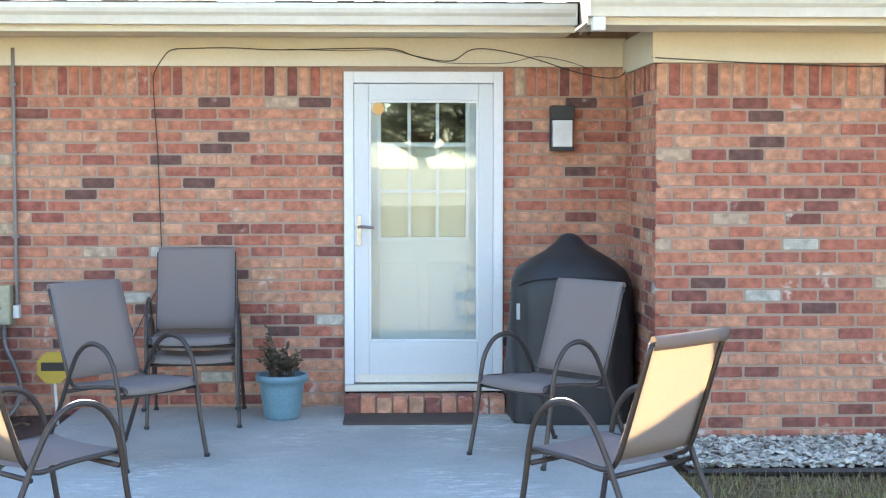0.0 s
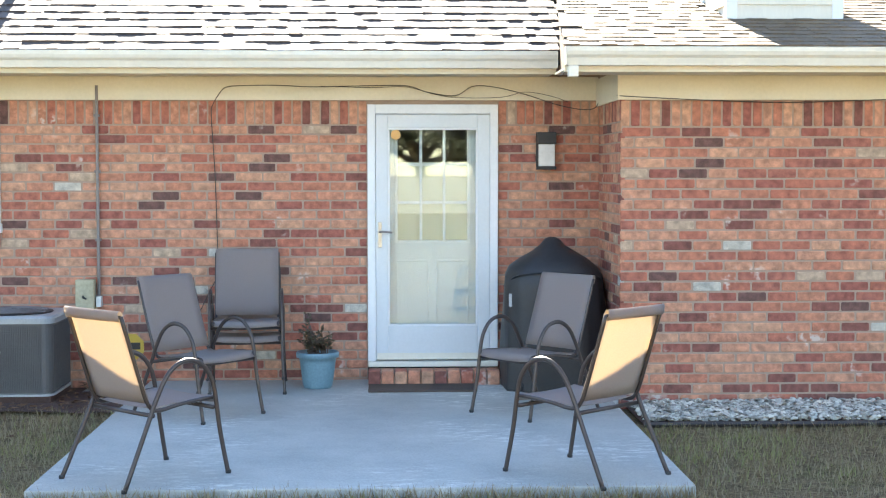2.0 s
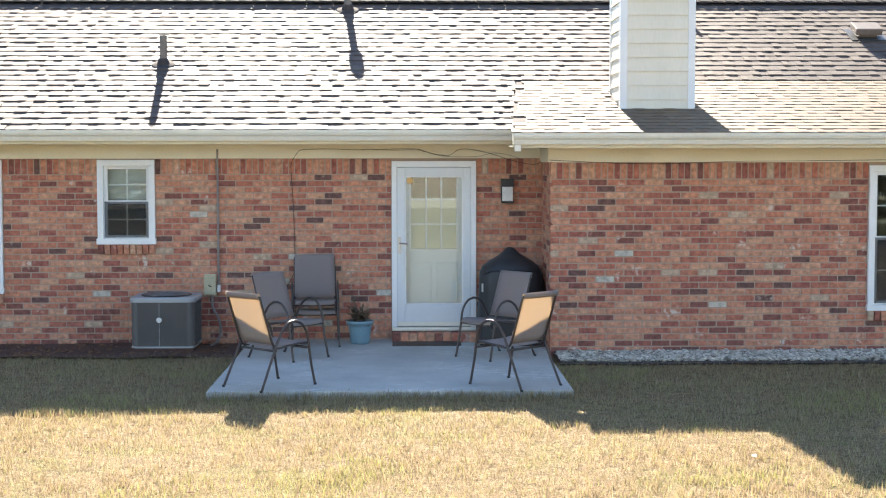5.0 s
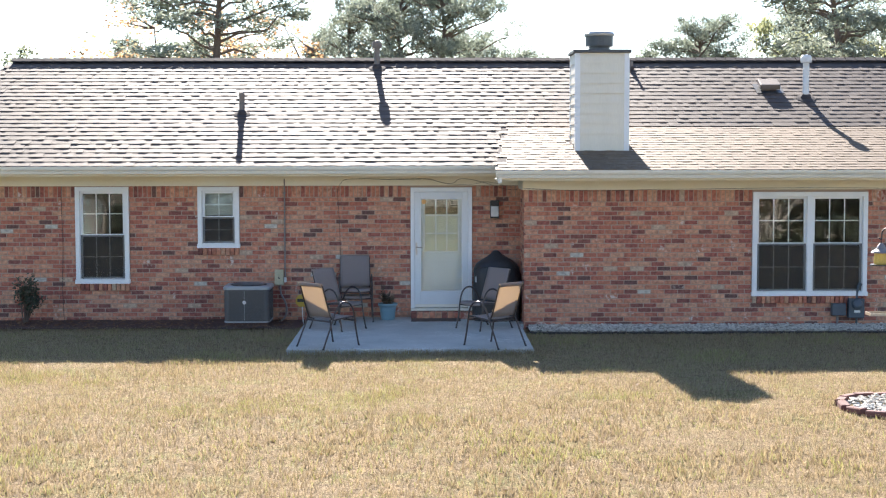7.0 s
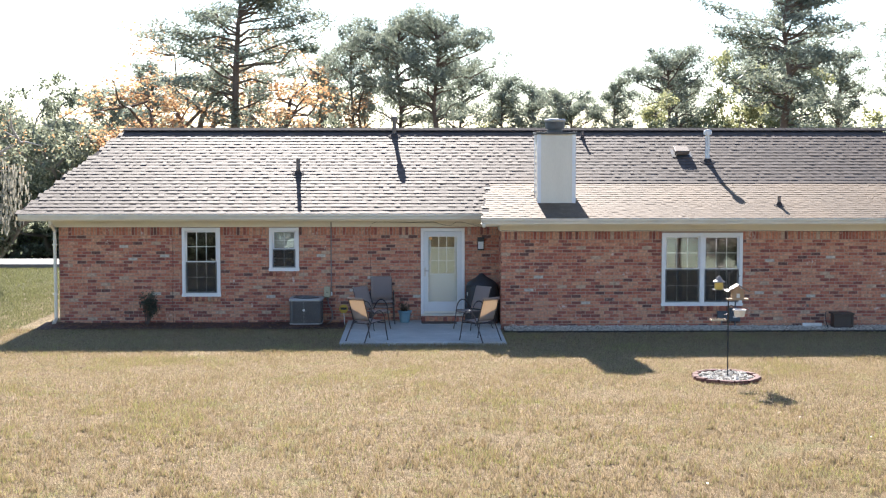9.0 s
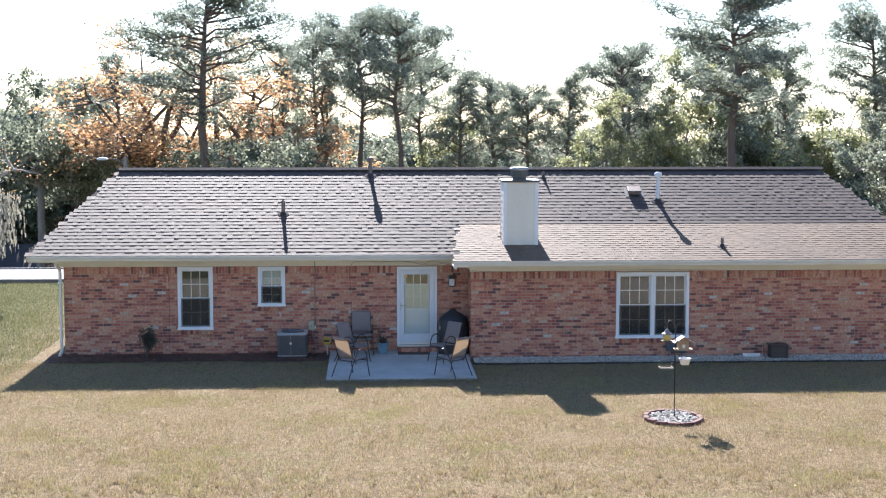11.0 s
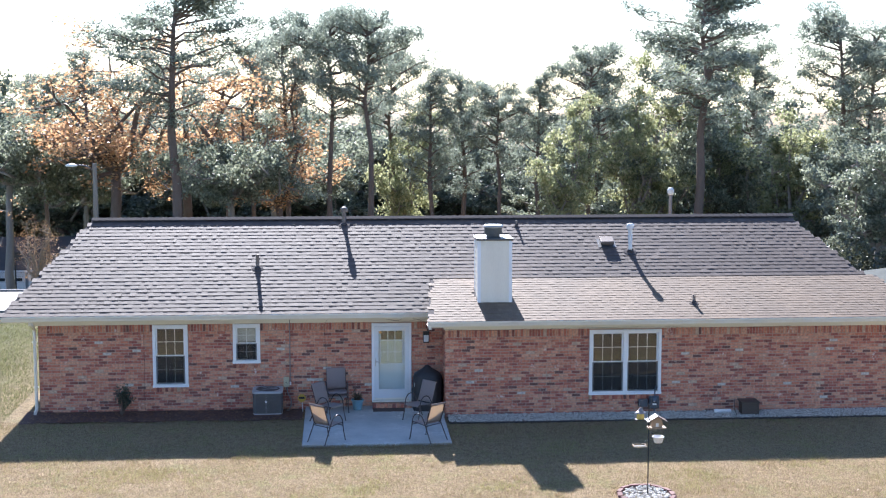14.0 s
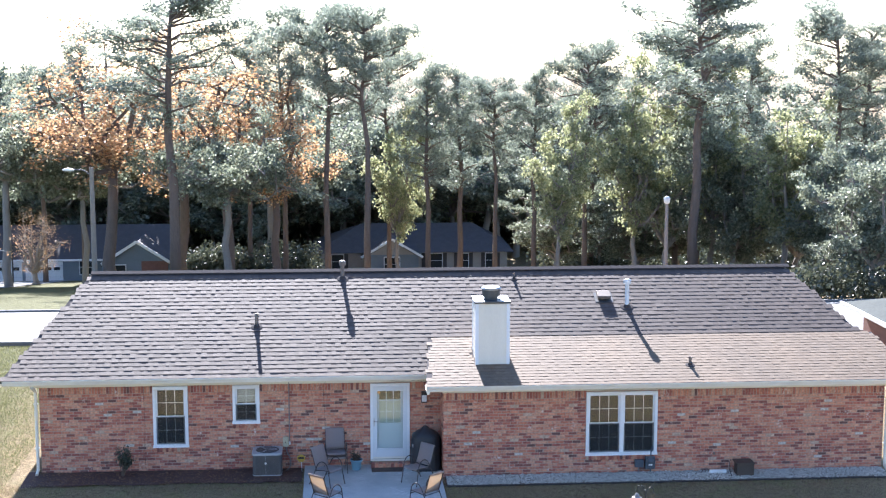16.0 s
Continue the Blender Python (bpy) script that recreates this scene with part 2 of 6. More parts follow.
def island_material(name, tones, rough=0.85, spec=0.4):
    """Loose pieces joined in one mesh, each with its own tone."""
    m = bpy.data.materials.new(name)
    m.use_nodes = True
    nt = m.node_tree
    p = nt.nodes["Principled BSDF"]
    nt.links.new(ramp(nt, tones, nt.nodes.new("ShaderNodeNewGeometry").outputs["Random Per Island"]), p.inputs["Base Color"])
    p.inputs["Roughness"].default_value = rough
    p.inputs["Specular IOR Level"].default_value = spec
    return m


def lawn_material():
    """Dormant lawn: pinkish straw with thin green patches, bare specks and clumps."""
    m = bpy.data.materials.new("lawn")
    m.use_nodes = True
    nt = m.node_tree
    p = nt.nodes["Principled BSDF"]
    big, mid, clump, fine = noise_tex(nt, 0.22, 5, 0.6), noise_tex(nt, 1.1, 6, 0.7), noise_tex(nt, 6.0, 6, 0.75), noise_tex(nt, 40.0, 5, 0.8)
    straw = ramp(nt, [(0.30, (0.055, 0.038, 0.022)), (0.42, (0.195, 0.14, 0.08)), (0.56, (0.34, 0.256, 0.15)), (0.70, (0.52, 0.412, 0.262))], fine)
    green = ramp(nt, [(0.30, (0.06, 0.055, 0.02)), (0.5, (0.23, 0.21, 0.09)), (0.70, (0.42, 0.39, 0.18))], fine)
    c = mixc(nt, ramp(nt, [(0.50, (0, 0, 0)), (0.60, (0.8, 0.8, 0.8))], mid), straw, green)
    c = mixc(nt, ramp(nt, [(0.45, (0, 0, 0)), (0.58, (0.9, 0.9, 0.9))], big), c, straw)
    # the side lawn stays green; its darker tones also stand in for tree shade
    geo = nt.nodes.new("ShaderNodeNewGeometry")
    sep = nt.nodes.new("ShaderNodeSeparateXYZ")
    nt.links.new(geo.outputs["Position"], sep.inputs[0])
    side = nt.nodes.new("ShaderNodeMapRange")
    side.inputs[1].default_value, side.inputs[2].default_value, side.inputs[3].default_value, side.inputs[4].default_value = -12.8, -9.3, 0.9, 0.0
    nt.links.new(sep.outputs[0], side.inputs[0])
    c = mixc(nt, side.outputs[0], c, ramp(nt, [(0.3, (0.03, 0.035, 0.013)), (0.5, (0.09, 0.10, 0.035)), (0.72, (0.20, 0.20, 0.085))], fine))
    c = mixc(nt, 0.75, c, ramp(nt, [(0.32, (0.35, 0.33, 0.30)), (0.5, (1.0, 0.97, 0.95)), (0.68, (1.35, 1.3, 1.25))], clump), "MULTIPLY")
    nt.links.new(c, p.inputs["Base Color"])
    p.inputs["Roughness"].default_value = 0.95
    p.inputs["Specular IOR Level"].default_value = 0.15
    hgt = nt.nodes.new("ShaderNodeMath")
    hgt.operation = "ADD"
    nt.links.new(fine, hgt.inputs[0])
    nt.links.new(clump, hgt.inputs[1])
    bp = nt.nodes.new("ShaderNodeBump")
    bp.inputs["Strength"].default_value, bp.inputs["Distance"].default_value = 0.9, 0.05
    nt.links.new(hgt.outputs[0], bp.inputs["Height"])
    nt.links.new(bp.outputs[0], p.inputs["Normal"])
    return m


def patio_material():
    """Old broom-finished concrete with pale scuffs and a few dark stains."""
    m = bpy.data.materials.new("patio_concrete")
    m.use_nodes = True
    nt = m.node_tree
    p = nt.nodes["Principled BSDF"]
    cloud, scuff, where, grain, stain = noise_tex(nt, 1.3, 6, 0.65), noise_tex(nt, 9.0, 6, 0.75, (1.0, 3.2, 1.0)), noise_tex(nt, 0.8, 3, 0.5), noise_tex(nt, 90.0, 3, 0.6), noise_tex(nt, 2.1, 5, 0.7)
    c = ramp(nt, [(0.3, (0.37, 0.375, 0.355)), (0.55, (0.455, 0.455, 0.425)), (0.75, (0.52, 0.515, 0.475))], cloud)
    c = mixc(nt, 0.35, c, ramp(nt, [(0.3, (0.6, 0.6, 0.6)), (0.7, (1.25, 1.25, 1.25))], grain), "MULTIPLY")
    sm = nt.nodes.new("ShaderNodeMath")
    sm.operation = "MULTIPLY"
    nt.links.new(ramp(nt, [(0.51, (0, 0, 0)), (0.60, (1, 1, 1))], scuff), sm.inputs[0])
    nt.links.new(ramp(nt, [(0.46, (0, 0, 0)), (0.58, (0.75, 0.75, 0.75))], where), sm.inputs[1])
    c = mixc(nt, sm.outputs[0], c, (0.74, 0.735, 0.69))
    c = mixc(nt, ramp(nt, [(0.66, (0, 0, 0)), (0.76, (0.5, 0.5, 0.5))], stain), c, (0.24, 0.215, 0.18))
    nt.links.new(c, p.inputs["Base Color"])
    p.inputs["Roughness"].default_value = 0.85
    p.inputs["Specular IOR Level"].default_value = 0.3
    bp = nt.nodes.new("ShaderNodeBump")
    bp.inputs["Strength"].default_value, bp.inputs["Distance"].default_value = 0.3, 0.003
    nt.links.new(grain, bp.inputs["Height"])
    nt.links.new(bp.outputs[0], p.inputs["Normal"])
    return m


def screen_material():
    """Fine insect mesh: dark threads with the pane showing through."""
    m = bpy.data.materials.new("insect_mesh")
    m.use_nodes = True
    nt = m.node_tree
    nt.nodes.remove(nt.nodes["Principled BSDF"])
    t, d, mx = [nt.nodes.new("ShaderNode" + k) for k in ("BsdfTransparent", "BsdfDiffuse", "MixShader")]
    d.inputs[0].default_value = (0.06, 0.06, 0.06, 1)
    mx.inputs[0].default_value = 0.38
    nt.links.new(t.outputs[0], mx.inputs[1])
    nt.links.new(d.outputs[0], mx.inputs[2])
    nt.links.new(mx.outputs[0], nt.nodes["Material Output"].inputs[0])
    return m


BRICK_ONE, BRICK_MANY = brick_material("brick_single", True), brick_material("brick_field", False)
MORTAR = surface("mortar", (0.41, 0.298, 0.232), (0.33, 0.235, 0.183), 0.95, fine=120, bump=0.4, spec=0.2)
ROOF_TONES = [(0.0, (0.083, 0.066, 0.059)), (0.35, (0.107, 0.085, 0.076)), (0.7, (0.094, 0.074, 0.066)), (1.0, (0.122, 0.098, 0.087))]
ROOF_NEW = [(0.0, (0.160, 0.119, 0.084)), (0.4, (0.185, 0.140, 0.100)), (0.75, (0.170, 0.128, 0.090)), (1.0, (0.206, 0.157, 0.113))]
SHINGLE_ONE, SHINGLE_MANY = shingle_material("shingle_old_single", True, ROOF_TONES, 0.72), shingle_material("shingle_old", False, ROOF_TONES, 0.72)
SHINGLE2_ONE, SHINGLE2_MANY = shingle_material("shingle_new_single", True, ROOF_NEW, 0.75), shingle_material("shingle_new", False, ROOF_NEW, 0.75)
RIDGE = surface("ridge_shingle", (0.06, 0.052, 0.053), (0.085, 0.073, 0.072), 0.9, spec=0.15, fine=80, bump=0.4)
CREAM = surface("cream_trim_paint", (0.77, 0.71, 0.57), (0.69, 0.63, 0.49), 0.5, scale=1.5, fine=40, bump=0.03, amount=0.15)
GUTTER = surface("gutter_enamel", (0.80, 0.765, 0.67), (0.70, 0.66, 0.56), 0.35, scale=2.0, fine=30, bump=0.02, amount=0.15)
WHITE = surface("white_vinyl", (0.80, 0.81, 0.82), (0.74, 0.75, 0.76), 0.38, scale=3, fine=40, bump=0.02, amount=0.12)
SIDING = surface("lap_siding", (0.76, 0.71, 0.60), (0.70, 0.65, 0.54), 0.5, scale=3, fine=50, bump=0.05, amount=0.15, stretch=(1, 1, 0.15))
DOORPAINT = surface("door_enamel", (0.68, 0.71, 0.73), (0.64, 0.67, 0.69), 0.35, scale=2, fine=40, bump=0.02, amount=0.1)
CURTAIN = surface("door_blind", (0.84, 0.80, 0.68), (0.74, 0.69, 0.56), 0.9, scale=8, fine=40, bump=0.1, stretch=(6, 1, 0.3), amount=0.4)
DARKROOM = surface("unlit_room_dark", (0.05, 0.048, 0.046), None, 0.9)
PANE = pane_material("window_pane", 1.62)
DOORPANE = pane_material("storm_door_pane", 1.55)
CONCRETE = patio_material()
MESH = screen_material()
LAWN = lawn_material()
STONE = island_material("white_landscape_stone", [(0, (0.17, 0.15, 0.125)), (0.25, (0.48, 0.44, 0.375)), (0.6, (0.76, 0.71, 0.615)), (0.8, (0.32, 0.285, 0.235)), (1, (0.62, 0.575, 0.495))], 0.8)
GRASS = leaf_material("grass_blade", [(0, (0.20, 0.145, 0.08)), (0.45, (0.345, 0.262, 0.15)), (0.86, (0.46, 0.362, 0.215)), (0.9, (0.28, 0.27, 0.09)), (1, (0.39, 0.375, 0.145))], 0.4)
GREENGRASS = leaf_material("green_grass_blade", [(0, (0.20, 0.185, 0.065)), (0.5, (0.33, 0.31, 0.11)), (1, (0.46, 0.43, 0.18))], 0.4)
# green blades for the side lawn, with tree shade mixed into the tones
SIDEGRASS = leaf_material("shade_toned_grass_blade", [(0, (0.09, 0.10, 0.035)), (0.5, (0.17, 0.175, 0.07)), (1, (0.28, 0.27, 0.12))], 0.4)
SOIL = surface("bare_soil", (0.11, 0.060, 0.047), (0.06, 0.033, 0.027), 0.95, scale=3, fine=40, bump=0.6, dist=0.02)
BRONZE = surface("bronze_tube", (0.078, 0.061, 0.057), (0.058, 0.047, 0.044), 0.38, 0.4, fine=90, bump=0.05)
SLING = sling_material("sling_mesh", (0.33, 0.29, 0.29))
BLACKCLOTH = surface("black_vinyl_cover", (0.022, 0.022, 0.025), (0.04, 0.04, 0.045), 0.5, scale=5, fine=35, bump=0.2)
BLUEPOT = surface("blue_glaze", (0.17, 0.295, 0.36), (0.13, 0.24, 0.30), 0.4, fine=60, bump=0.05)
ACGREY = surface("grey_enamel_steel", (0.115, 0.112, 0.115), (0.09, 0.088, 0.09), 0.5, 0.2, fine=80, bump=0.05)
ACTOP = surface("pale_enamel_steel", (0.42, 0.44, 0.46), (0.34, 0.36, 0.38), 0.45, 0.2, fine=80, bump=0.05)
BLACK = surface("black_plastic", (0.02, 0.02, 0.022), None, 0.5, bump=0.05)
CABLE = surface("cable_rubber", (0.045, 0.04, 0.038), None, 0.6, bump=0)
CONDUIT = surface("galvanised_conduit", (0.25, 0.225, 0.22), (0.19, 0.165, 0.16), 0.55, 0.35, fine=70, bump=0.05)
BOXPAINT = surface("weathered_tan_box", (0.46, 0.42, 0.29), (0.33, 0.29, 0.19), 0.6, scale=9, fine=50, bump=0.1)
LAMPGLASS = surface("frosted_lamp_glass", (0.78, 0.78, 0.76), None, 0.25, bump=0, amount=0.05)
PVC = surface("white_pvc", (0.75, 0.75, 0.74), (0.62, 0.61, 0.58), 0.4, bump=0.02, amount=0.2)
RUST = surface("weathered_lead_pipe", (0.22, 0.18, 0.155), (0.15, 0.12, 0.105), 0.6, 0.4, fine=40)
CAPMETAL = surface("chimney_cap_steel", (0.10, 0.105, 0.11), (0.07, 0.07, 0.075), 0.45, 0.7, fine=40, bump=0.1)
WOOD = surface("weathered_cedar", (0.38, 0.265, 0.165), (0.27, 0.18, 0.11), 0.75, scale=6, fine=50, bump=0.3, stretch=(8, 8, 1))
BARK = surface("pine_bark", (0.17, 0.125, 0.10), (0.10, 0.075, 0.06), 0.95, scale=3, fine=18, bump=0.9, dist=0.05, stretch=(3, 3, 0.6))
BARK2 = surface("grey_bark", (0.27, 0.235, 0.20), (0.17, 0.145, 0.12), 0.95, scale=3, fine=18, bump=0.7, dist=0.04, stretch=(3, 3, 0.6))
# pine and oak tones are lifted towards grey in place of haze
NEEDLE = leaf_material("pine_needles", [(0, (0.15, 0.18, 0.14)), (0.5, (0.22, 0.255, 0.20)), (1, (0.33, 0.355, 0.28))], 0.62)
OAKLEAF = leaf_material("live_oak_leaves", [(0, (0.13, 0.15, 0.105)), (0.6, (0.21, 0.235, 0.165)), (1, (0.38, 0.40, 0.29))], 0.58)
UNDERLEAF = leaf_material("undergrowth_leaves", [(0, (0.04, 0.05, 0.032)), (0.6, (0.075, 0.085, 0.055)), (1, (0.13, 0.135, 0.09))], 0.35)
YELLOWLEAF = leaf_material("yellow_green_leaves", [(0, (0.20, 0.225, 0.11)), (0.5, (0.31, 0.325, 0.165)), (1, (0.46, 0.45, 0.26))], 0.66)
RUSTLEAF = leaf_material("autumn_leaves", [(0, (0.41, 0.215, 0.105)), (0.5, (0.52, 0.32, 0.165)), (1, (0.59, 0.43, 0.235))], 0.66)

# ---------------------------------------------------------------- ground
def ground_z(x, y):
    """The lot falls gently towards the street and rises a little at the back fence."""
    z = 0.0
    if y > 20:
        z -= 0.146 * min(y - 20, 83) ** 2 / (min(y - 20, 83) + 4)
    if y < -14:
        k = min((-14 - y) / 26, 1)
        z += 0.1 * k * k * (3 - 2 * k)
    return z


def sheet(name, xs, ys, material, lift=0.0, rough=0.0):
    vs = [(x, y, ground_z(x, y) + lift + (rough * noise.noise((x * 0.9, y * 0.9, 0)) if rough else 0)) for y in ys for x in xs]
    n = len(xs)
    fs = [(j * n + i, j * n + i + 1, j * n + n + i + 1, j * n + n + i) for j in range(len(ys) - 1) for i in range(n - 1)]
    me = bpy.data.meshes.new(name)
    me.from_pydata(vs, [], fs)
    me.materials.append(material)
    me.shade_smooth()
    return new(name, me)


def span(a, b, n):
    return [a + (b - a) * k / n for k in range(n + 1)]


xs = [-900, -400, -200, -120] + span(-80, -16, 16) + span(-15, 18, 44) + span(19, 80, 16) + [120, 200, 400, 900]
ys = [-900, -400, -200, -100, -70] + span(-55, -16, 18) + span(-15, 0, 30) + span(1, 60, 40) + span(63, 120, 18) + [140, 200, 400, 900]
ground = tagged(sheet("ground", xs, ys, LAWN, -0.01, 0.025), "straw-coloured dormant lawn with green patches", "lawn", kind="structure")

# bare bed along the wall
bed = tagged(sheet("soil_bed", span(-9.6, -2.36, 90), span(-1.25, 0.05, 6), SOIL, 0.018, 0.03), "bare dark soil bed along the brick wall", "soil bed", kind="structure")
for v in bed.data.vertices:
    if v.co.y < -1.0:
        v.co.y += 0.16 * noise.noise((v.co.x * 1.1, 0.3, 0)) + 0.08 * noise.noise((v.co.x * 4.7, 0.9, 0))

# patio
SX0, SX1, SY, SZ = -2.30, 1.30, -4.10, 0.06
patio = tagged(slab_part("patio", SX0, SX1, SY, 0.02, -0.12, SZ, CONCRETE, bevel=0.012), "pale grey concrete patio slab with faint scuffs", "patio", kind="structure")
slab_part("patio_strip", 1.3015, 1.349, -1.13, 0.0, -0.1, SZ, CONCRETE, patio)

# ---------------------------------------------------------------- brick walls
COURSE, LONG, JOINT, SOLDIER = 0.0764, 0.222, 0.0120, 0.2


def wall_shell(name, x0, x1, z0, z1, thick, openings, m, material, label):
    """A wall in its own x-z plane (front at y 0.007), with openings right through."""
    xs_ = sorted({x0, x1, *[v for o in openings for v in o[:2]]})
    zs_ = sorted({z0, z1, *[v for o in openings for v in o[2:]]})
    s = Soup()
    inside = lambda x, z: any(a < x < b and c < z < d for a, b, c, d in openings)
    for xa, xb in zip(xs_, xs_[1:]):
        for za, zb in zip(zs_, zs_[1:]):
            if not inside((xa + xb) / 2, (za + zb) / 2):
                for y, order in ((0.007, (0, 1, 2, 3)), (thick, (3, 2, 1, 0))):
                    c = [(xa, y, za), (xb, y, za), (xb, y, zb), (xa, y, zb)]
                    s.add([m @ Vector(c[i]) for i in order], [(0, 1, 2, 3)])
    for a, b, c, d in [(x0, x1, z0, z1), *openings]:
        ring = [(a, c), (b, c), (b, d), (a, d)]
        for (xa, za), (xb, zb) in zip(ring, ring[1:] + ring[:1]):
            s.add([m @ Vector(v) for v in ((xa, 0.007, za), (xa, thick, za), (xb, thick, zb), (xb, 0.007, zb))], [(0, 1, 2, 3)])
    ob = place(name, s.mesh(name, material))
    return tagged(ob, label, "wall", kind="structure")


def brick_mesh(name, sx, sz, material):
    s = Soup()
    s.brick(Matrix(), sx, 0.032, sz)
    return s.mesh(name, material)


BRICK_ME = brick_mesh("brick", LONG - JOINT, COURSE - JOINT, BRICK_ONE)


def lay_bricks(wall, x0, x1, z0, z1, openings, m, single, seed, rowlocks=()):
    """Running bond with a soldier course on top; single(x, z) tells which bricks are parts of their own."""
    r = random.Random(seed)
    field = Soup()
    ztop = z1 - SOLDIER
    n = int(math.ceil((ztop - z0) / COURSE))
    count = 0

    def spans(za, zb):
        out = [(x0, x1)]
        for a, b, c, d in openings:
            if c < zb - 0.02 and d > za + 0.02:
                out = [p for u, v in out for p in ((u, min(v, a)), (max(u, b), v)) if p[1] - p[0] > 0.03]
        return out

    def one(x, z, sx, sz, turn=0.0):
        w = m @ Matrix.Translation((x, 0.0195 + r.uniform(-0.002, 0.002), z)) @ Matrix.Rotation(turn + r.uniform(-0.006, 0.006), 4, "Y")
        field.brick(w, sx, 0.032, sz, r)

    for k in range(n):
        zb = ztop - k * COURSE
        za = max(zb - COURSE, z0 - 0.03)
        zc = zb - COURSE / 2
        shift = (0.5 if k % 2 else 0.0) * LONG + r.uniform(-0.012, 0.012)
        for u, v in spans(za, zb):
            i = math.floor((u - x0 - shift) / LONG)
            while x0 + shift + i * LONG < v - 0.02:
                a, b = max(u, x0 + shift + i * LONG), min(v, x0 + shift + (i + 1) * LONG)
                i += 1
                if b - a < 0.035:
                    continue
                if b - a > LONG - 0.004 and single((a + b) / 2, zc) and count < 300:
                    count += 1
                    ob = place("brick", BRICK_ME, wall)
                    ob.matrix_world = m @ Matrix.Translation(((a + b) / 2, 0.0195 + r.uniform(-0.002, 0.002), zc)) @ Matrix.Rotation(r.uniform(-0.006, 0.006), 4, "Y")
                else:
                    one((a + b) / 2, zc, b - a - JOINT, COURSE - JOINT)
    for u, v in spans(ztop, z1):
        k = max(1, round((v - u) / 0.0764))
        for i in range(k):
            one(u + (i + 0.5) * (v - u) / k, z1 - SOLDIER / 2, (v - u) / k - JOINT, SOLDIER - JOINT)
    for a, b, z in rowlocks:
        k = round((b - a) / 0.0764)
        for i in range(k):
            w = m @ Matrix.Translation((a + (i + 0.5) * (b - a) / k, -0.012, z - 0.06)) @ Matrix.Rotation(0.16, 4, "X")
            field.block(w, (b - a) / k - JOINT, 0.07, 0.115, 0.006)
    ob = place("brick_field", field.mesh("brick_field", BRICK_MANY), wall)
    ob["kind"] = "stuff"


S1, S2 = 0.425, 0.2666
EY, EZ, RY = -0.66, 2.68, 4.12
RZ = EZ + S1 * (RY - EY)
EY2, EZ2, JY = -1.80, 2.62, 0.88
JZ = EZ2 + S2 * (JY - EY2)
XL0, XL1, XR0, XR1 = -10.1, -8.45, 13.78, 11.97
WIN = {"small": (-4.197, -3.483, 1.268, 2.32), "tall": (-6.30, -5.38, 0.655, 2.32), "pair": (5.135, 7.042, 0.522, 2.245)}
DOOR = (-0.53, 0.53, 0.06, 2.301)
TOP, TOPR, YR = 2.335, 2.285, -1.13
open_main = [WIN["small"], WIN["tall"], DOOR]
wall_main = wall_shell("wall_main", -9.26, 1.43, -0.1, 2.62, 0.24, open_main, Matrix(), MORTAR, "weathered red and brown brick house wall")
wall_right = wall_shell("wall_right", 1.362, 13.2, -0.1, 2.62, 0.24, [WIN["pair"]], Matrix.Translation((0, YR, 0)), MORTAR, "weathered red and brown brick wall of the projecting wing")
wall_return = wall_shell("wall_return", 0.245, 1.13, -0.1, 2.62, 0.235, [], Matrix.Translation((1.351, 0.24, 0)) @ Matrix.Rotation(radians(-90), 4, "Z"), MORTAR, "short brick return wall beside the door")
for nm, (xa, xb, ya, yb) in {"wall_left": (-9.26, -9.02, 0.242, 8.1), "wall_back": (-9.26, 13.2, 8.1, 8.34), "wall_end": (12.96, 13.2, -0.888, 8.1)}.items():
    ob = tagged(slab_part(nm, xa, xb, ya, yb, -0.4, 2.62, MORTAR), "plain brick-toned outer wall of the house", "wall", kind="structure")
for nm, xg in (("gable_left", -9.2), ("gable_end", 13.0)):
    bm = bmesh.new()
    lean = 0.9 if xg < 0 else -0.9
    for dx in (0, 0.1):
        bm.faces.new([bm.verts.new(p) for p in ((xg + dx, 0.1, 2.6), (xg + dx, 8.2, 2.6), (xg + dx + lean, RY, RZ - 0.12))])
    tagged(part(nm, bm, SIDING), "cream gable wall under the roof", "wall", kind="structure")

# rooms behind the windows; near-black colour stands in for the indoor darkness
tagged(slab_part("floor", -9.0, 12.9, 0.25, 8.05, 0.0, 0.12, DARKROOM), "indoor floor behind the windows, coloured near black for an unlit room", "floor", kind="structure")
tagged(slab_part("floor_wing", 1.65, 12.9, -0.88, 0.245, 0.0, 0.12, DARKROOM), "indoor floor behind the twin window, coloured near black for an unlit room", "floor", kind="structure")
tagged(slab_part("room_wall", -9.0, 12.9, 3.4, 3.5, 0.12, 2.5, DARKROOM), "inner wall of the rooms, coloured near black for lack of light", "wall", kind="structure")

# ---------------------------------------------------------------- roof



def deck(name, pts, thick, material, label):
    s = Soup()
    n = len(pts)
    s.add([*pts, *[(x, y, z - thick) for x, y, z in pts]], [tuple(range(n)), tuple(range(2 * n - 1, n - 1, -1)), *[(i, i + n, (i + 1) % n + n, (i + 1) % n) for i in range(n)]])
    return tagged(place(name, s.mesh(name, material)), label, "roof", kind="structure")


roof_main = deck("roof_main", [(XL0, EY, EZ), (XR0, EY, EZ), (XR1, RY, RZ), (XL1, RY, RZ)], 0.06, RIDGE, "grey-brown architectural shingle roof, old and weathered")
roof_back = deck("roof_back", [(XR0, 2 * RY - EY, EZ), (XL0, 2 * RY - EY, EZ), (XL1, RY, RZ), (XR1, RY, RZ)], 0.06, RIDGE, "rear slope of the shingle roof")
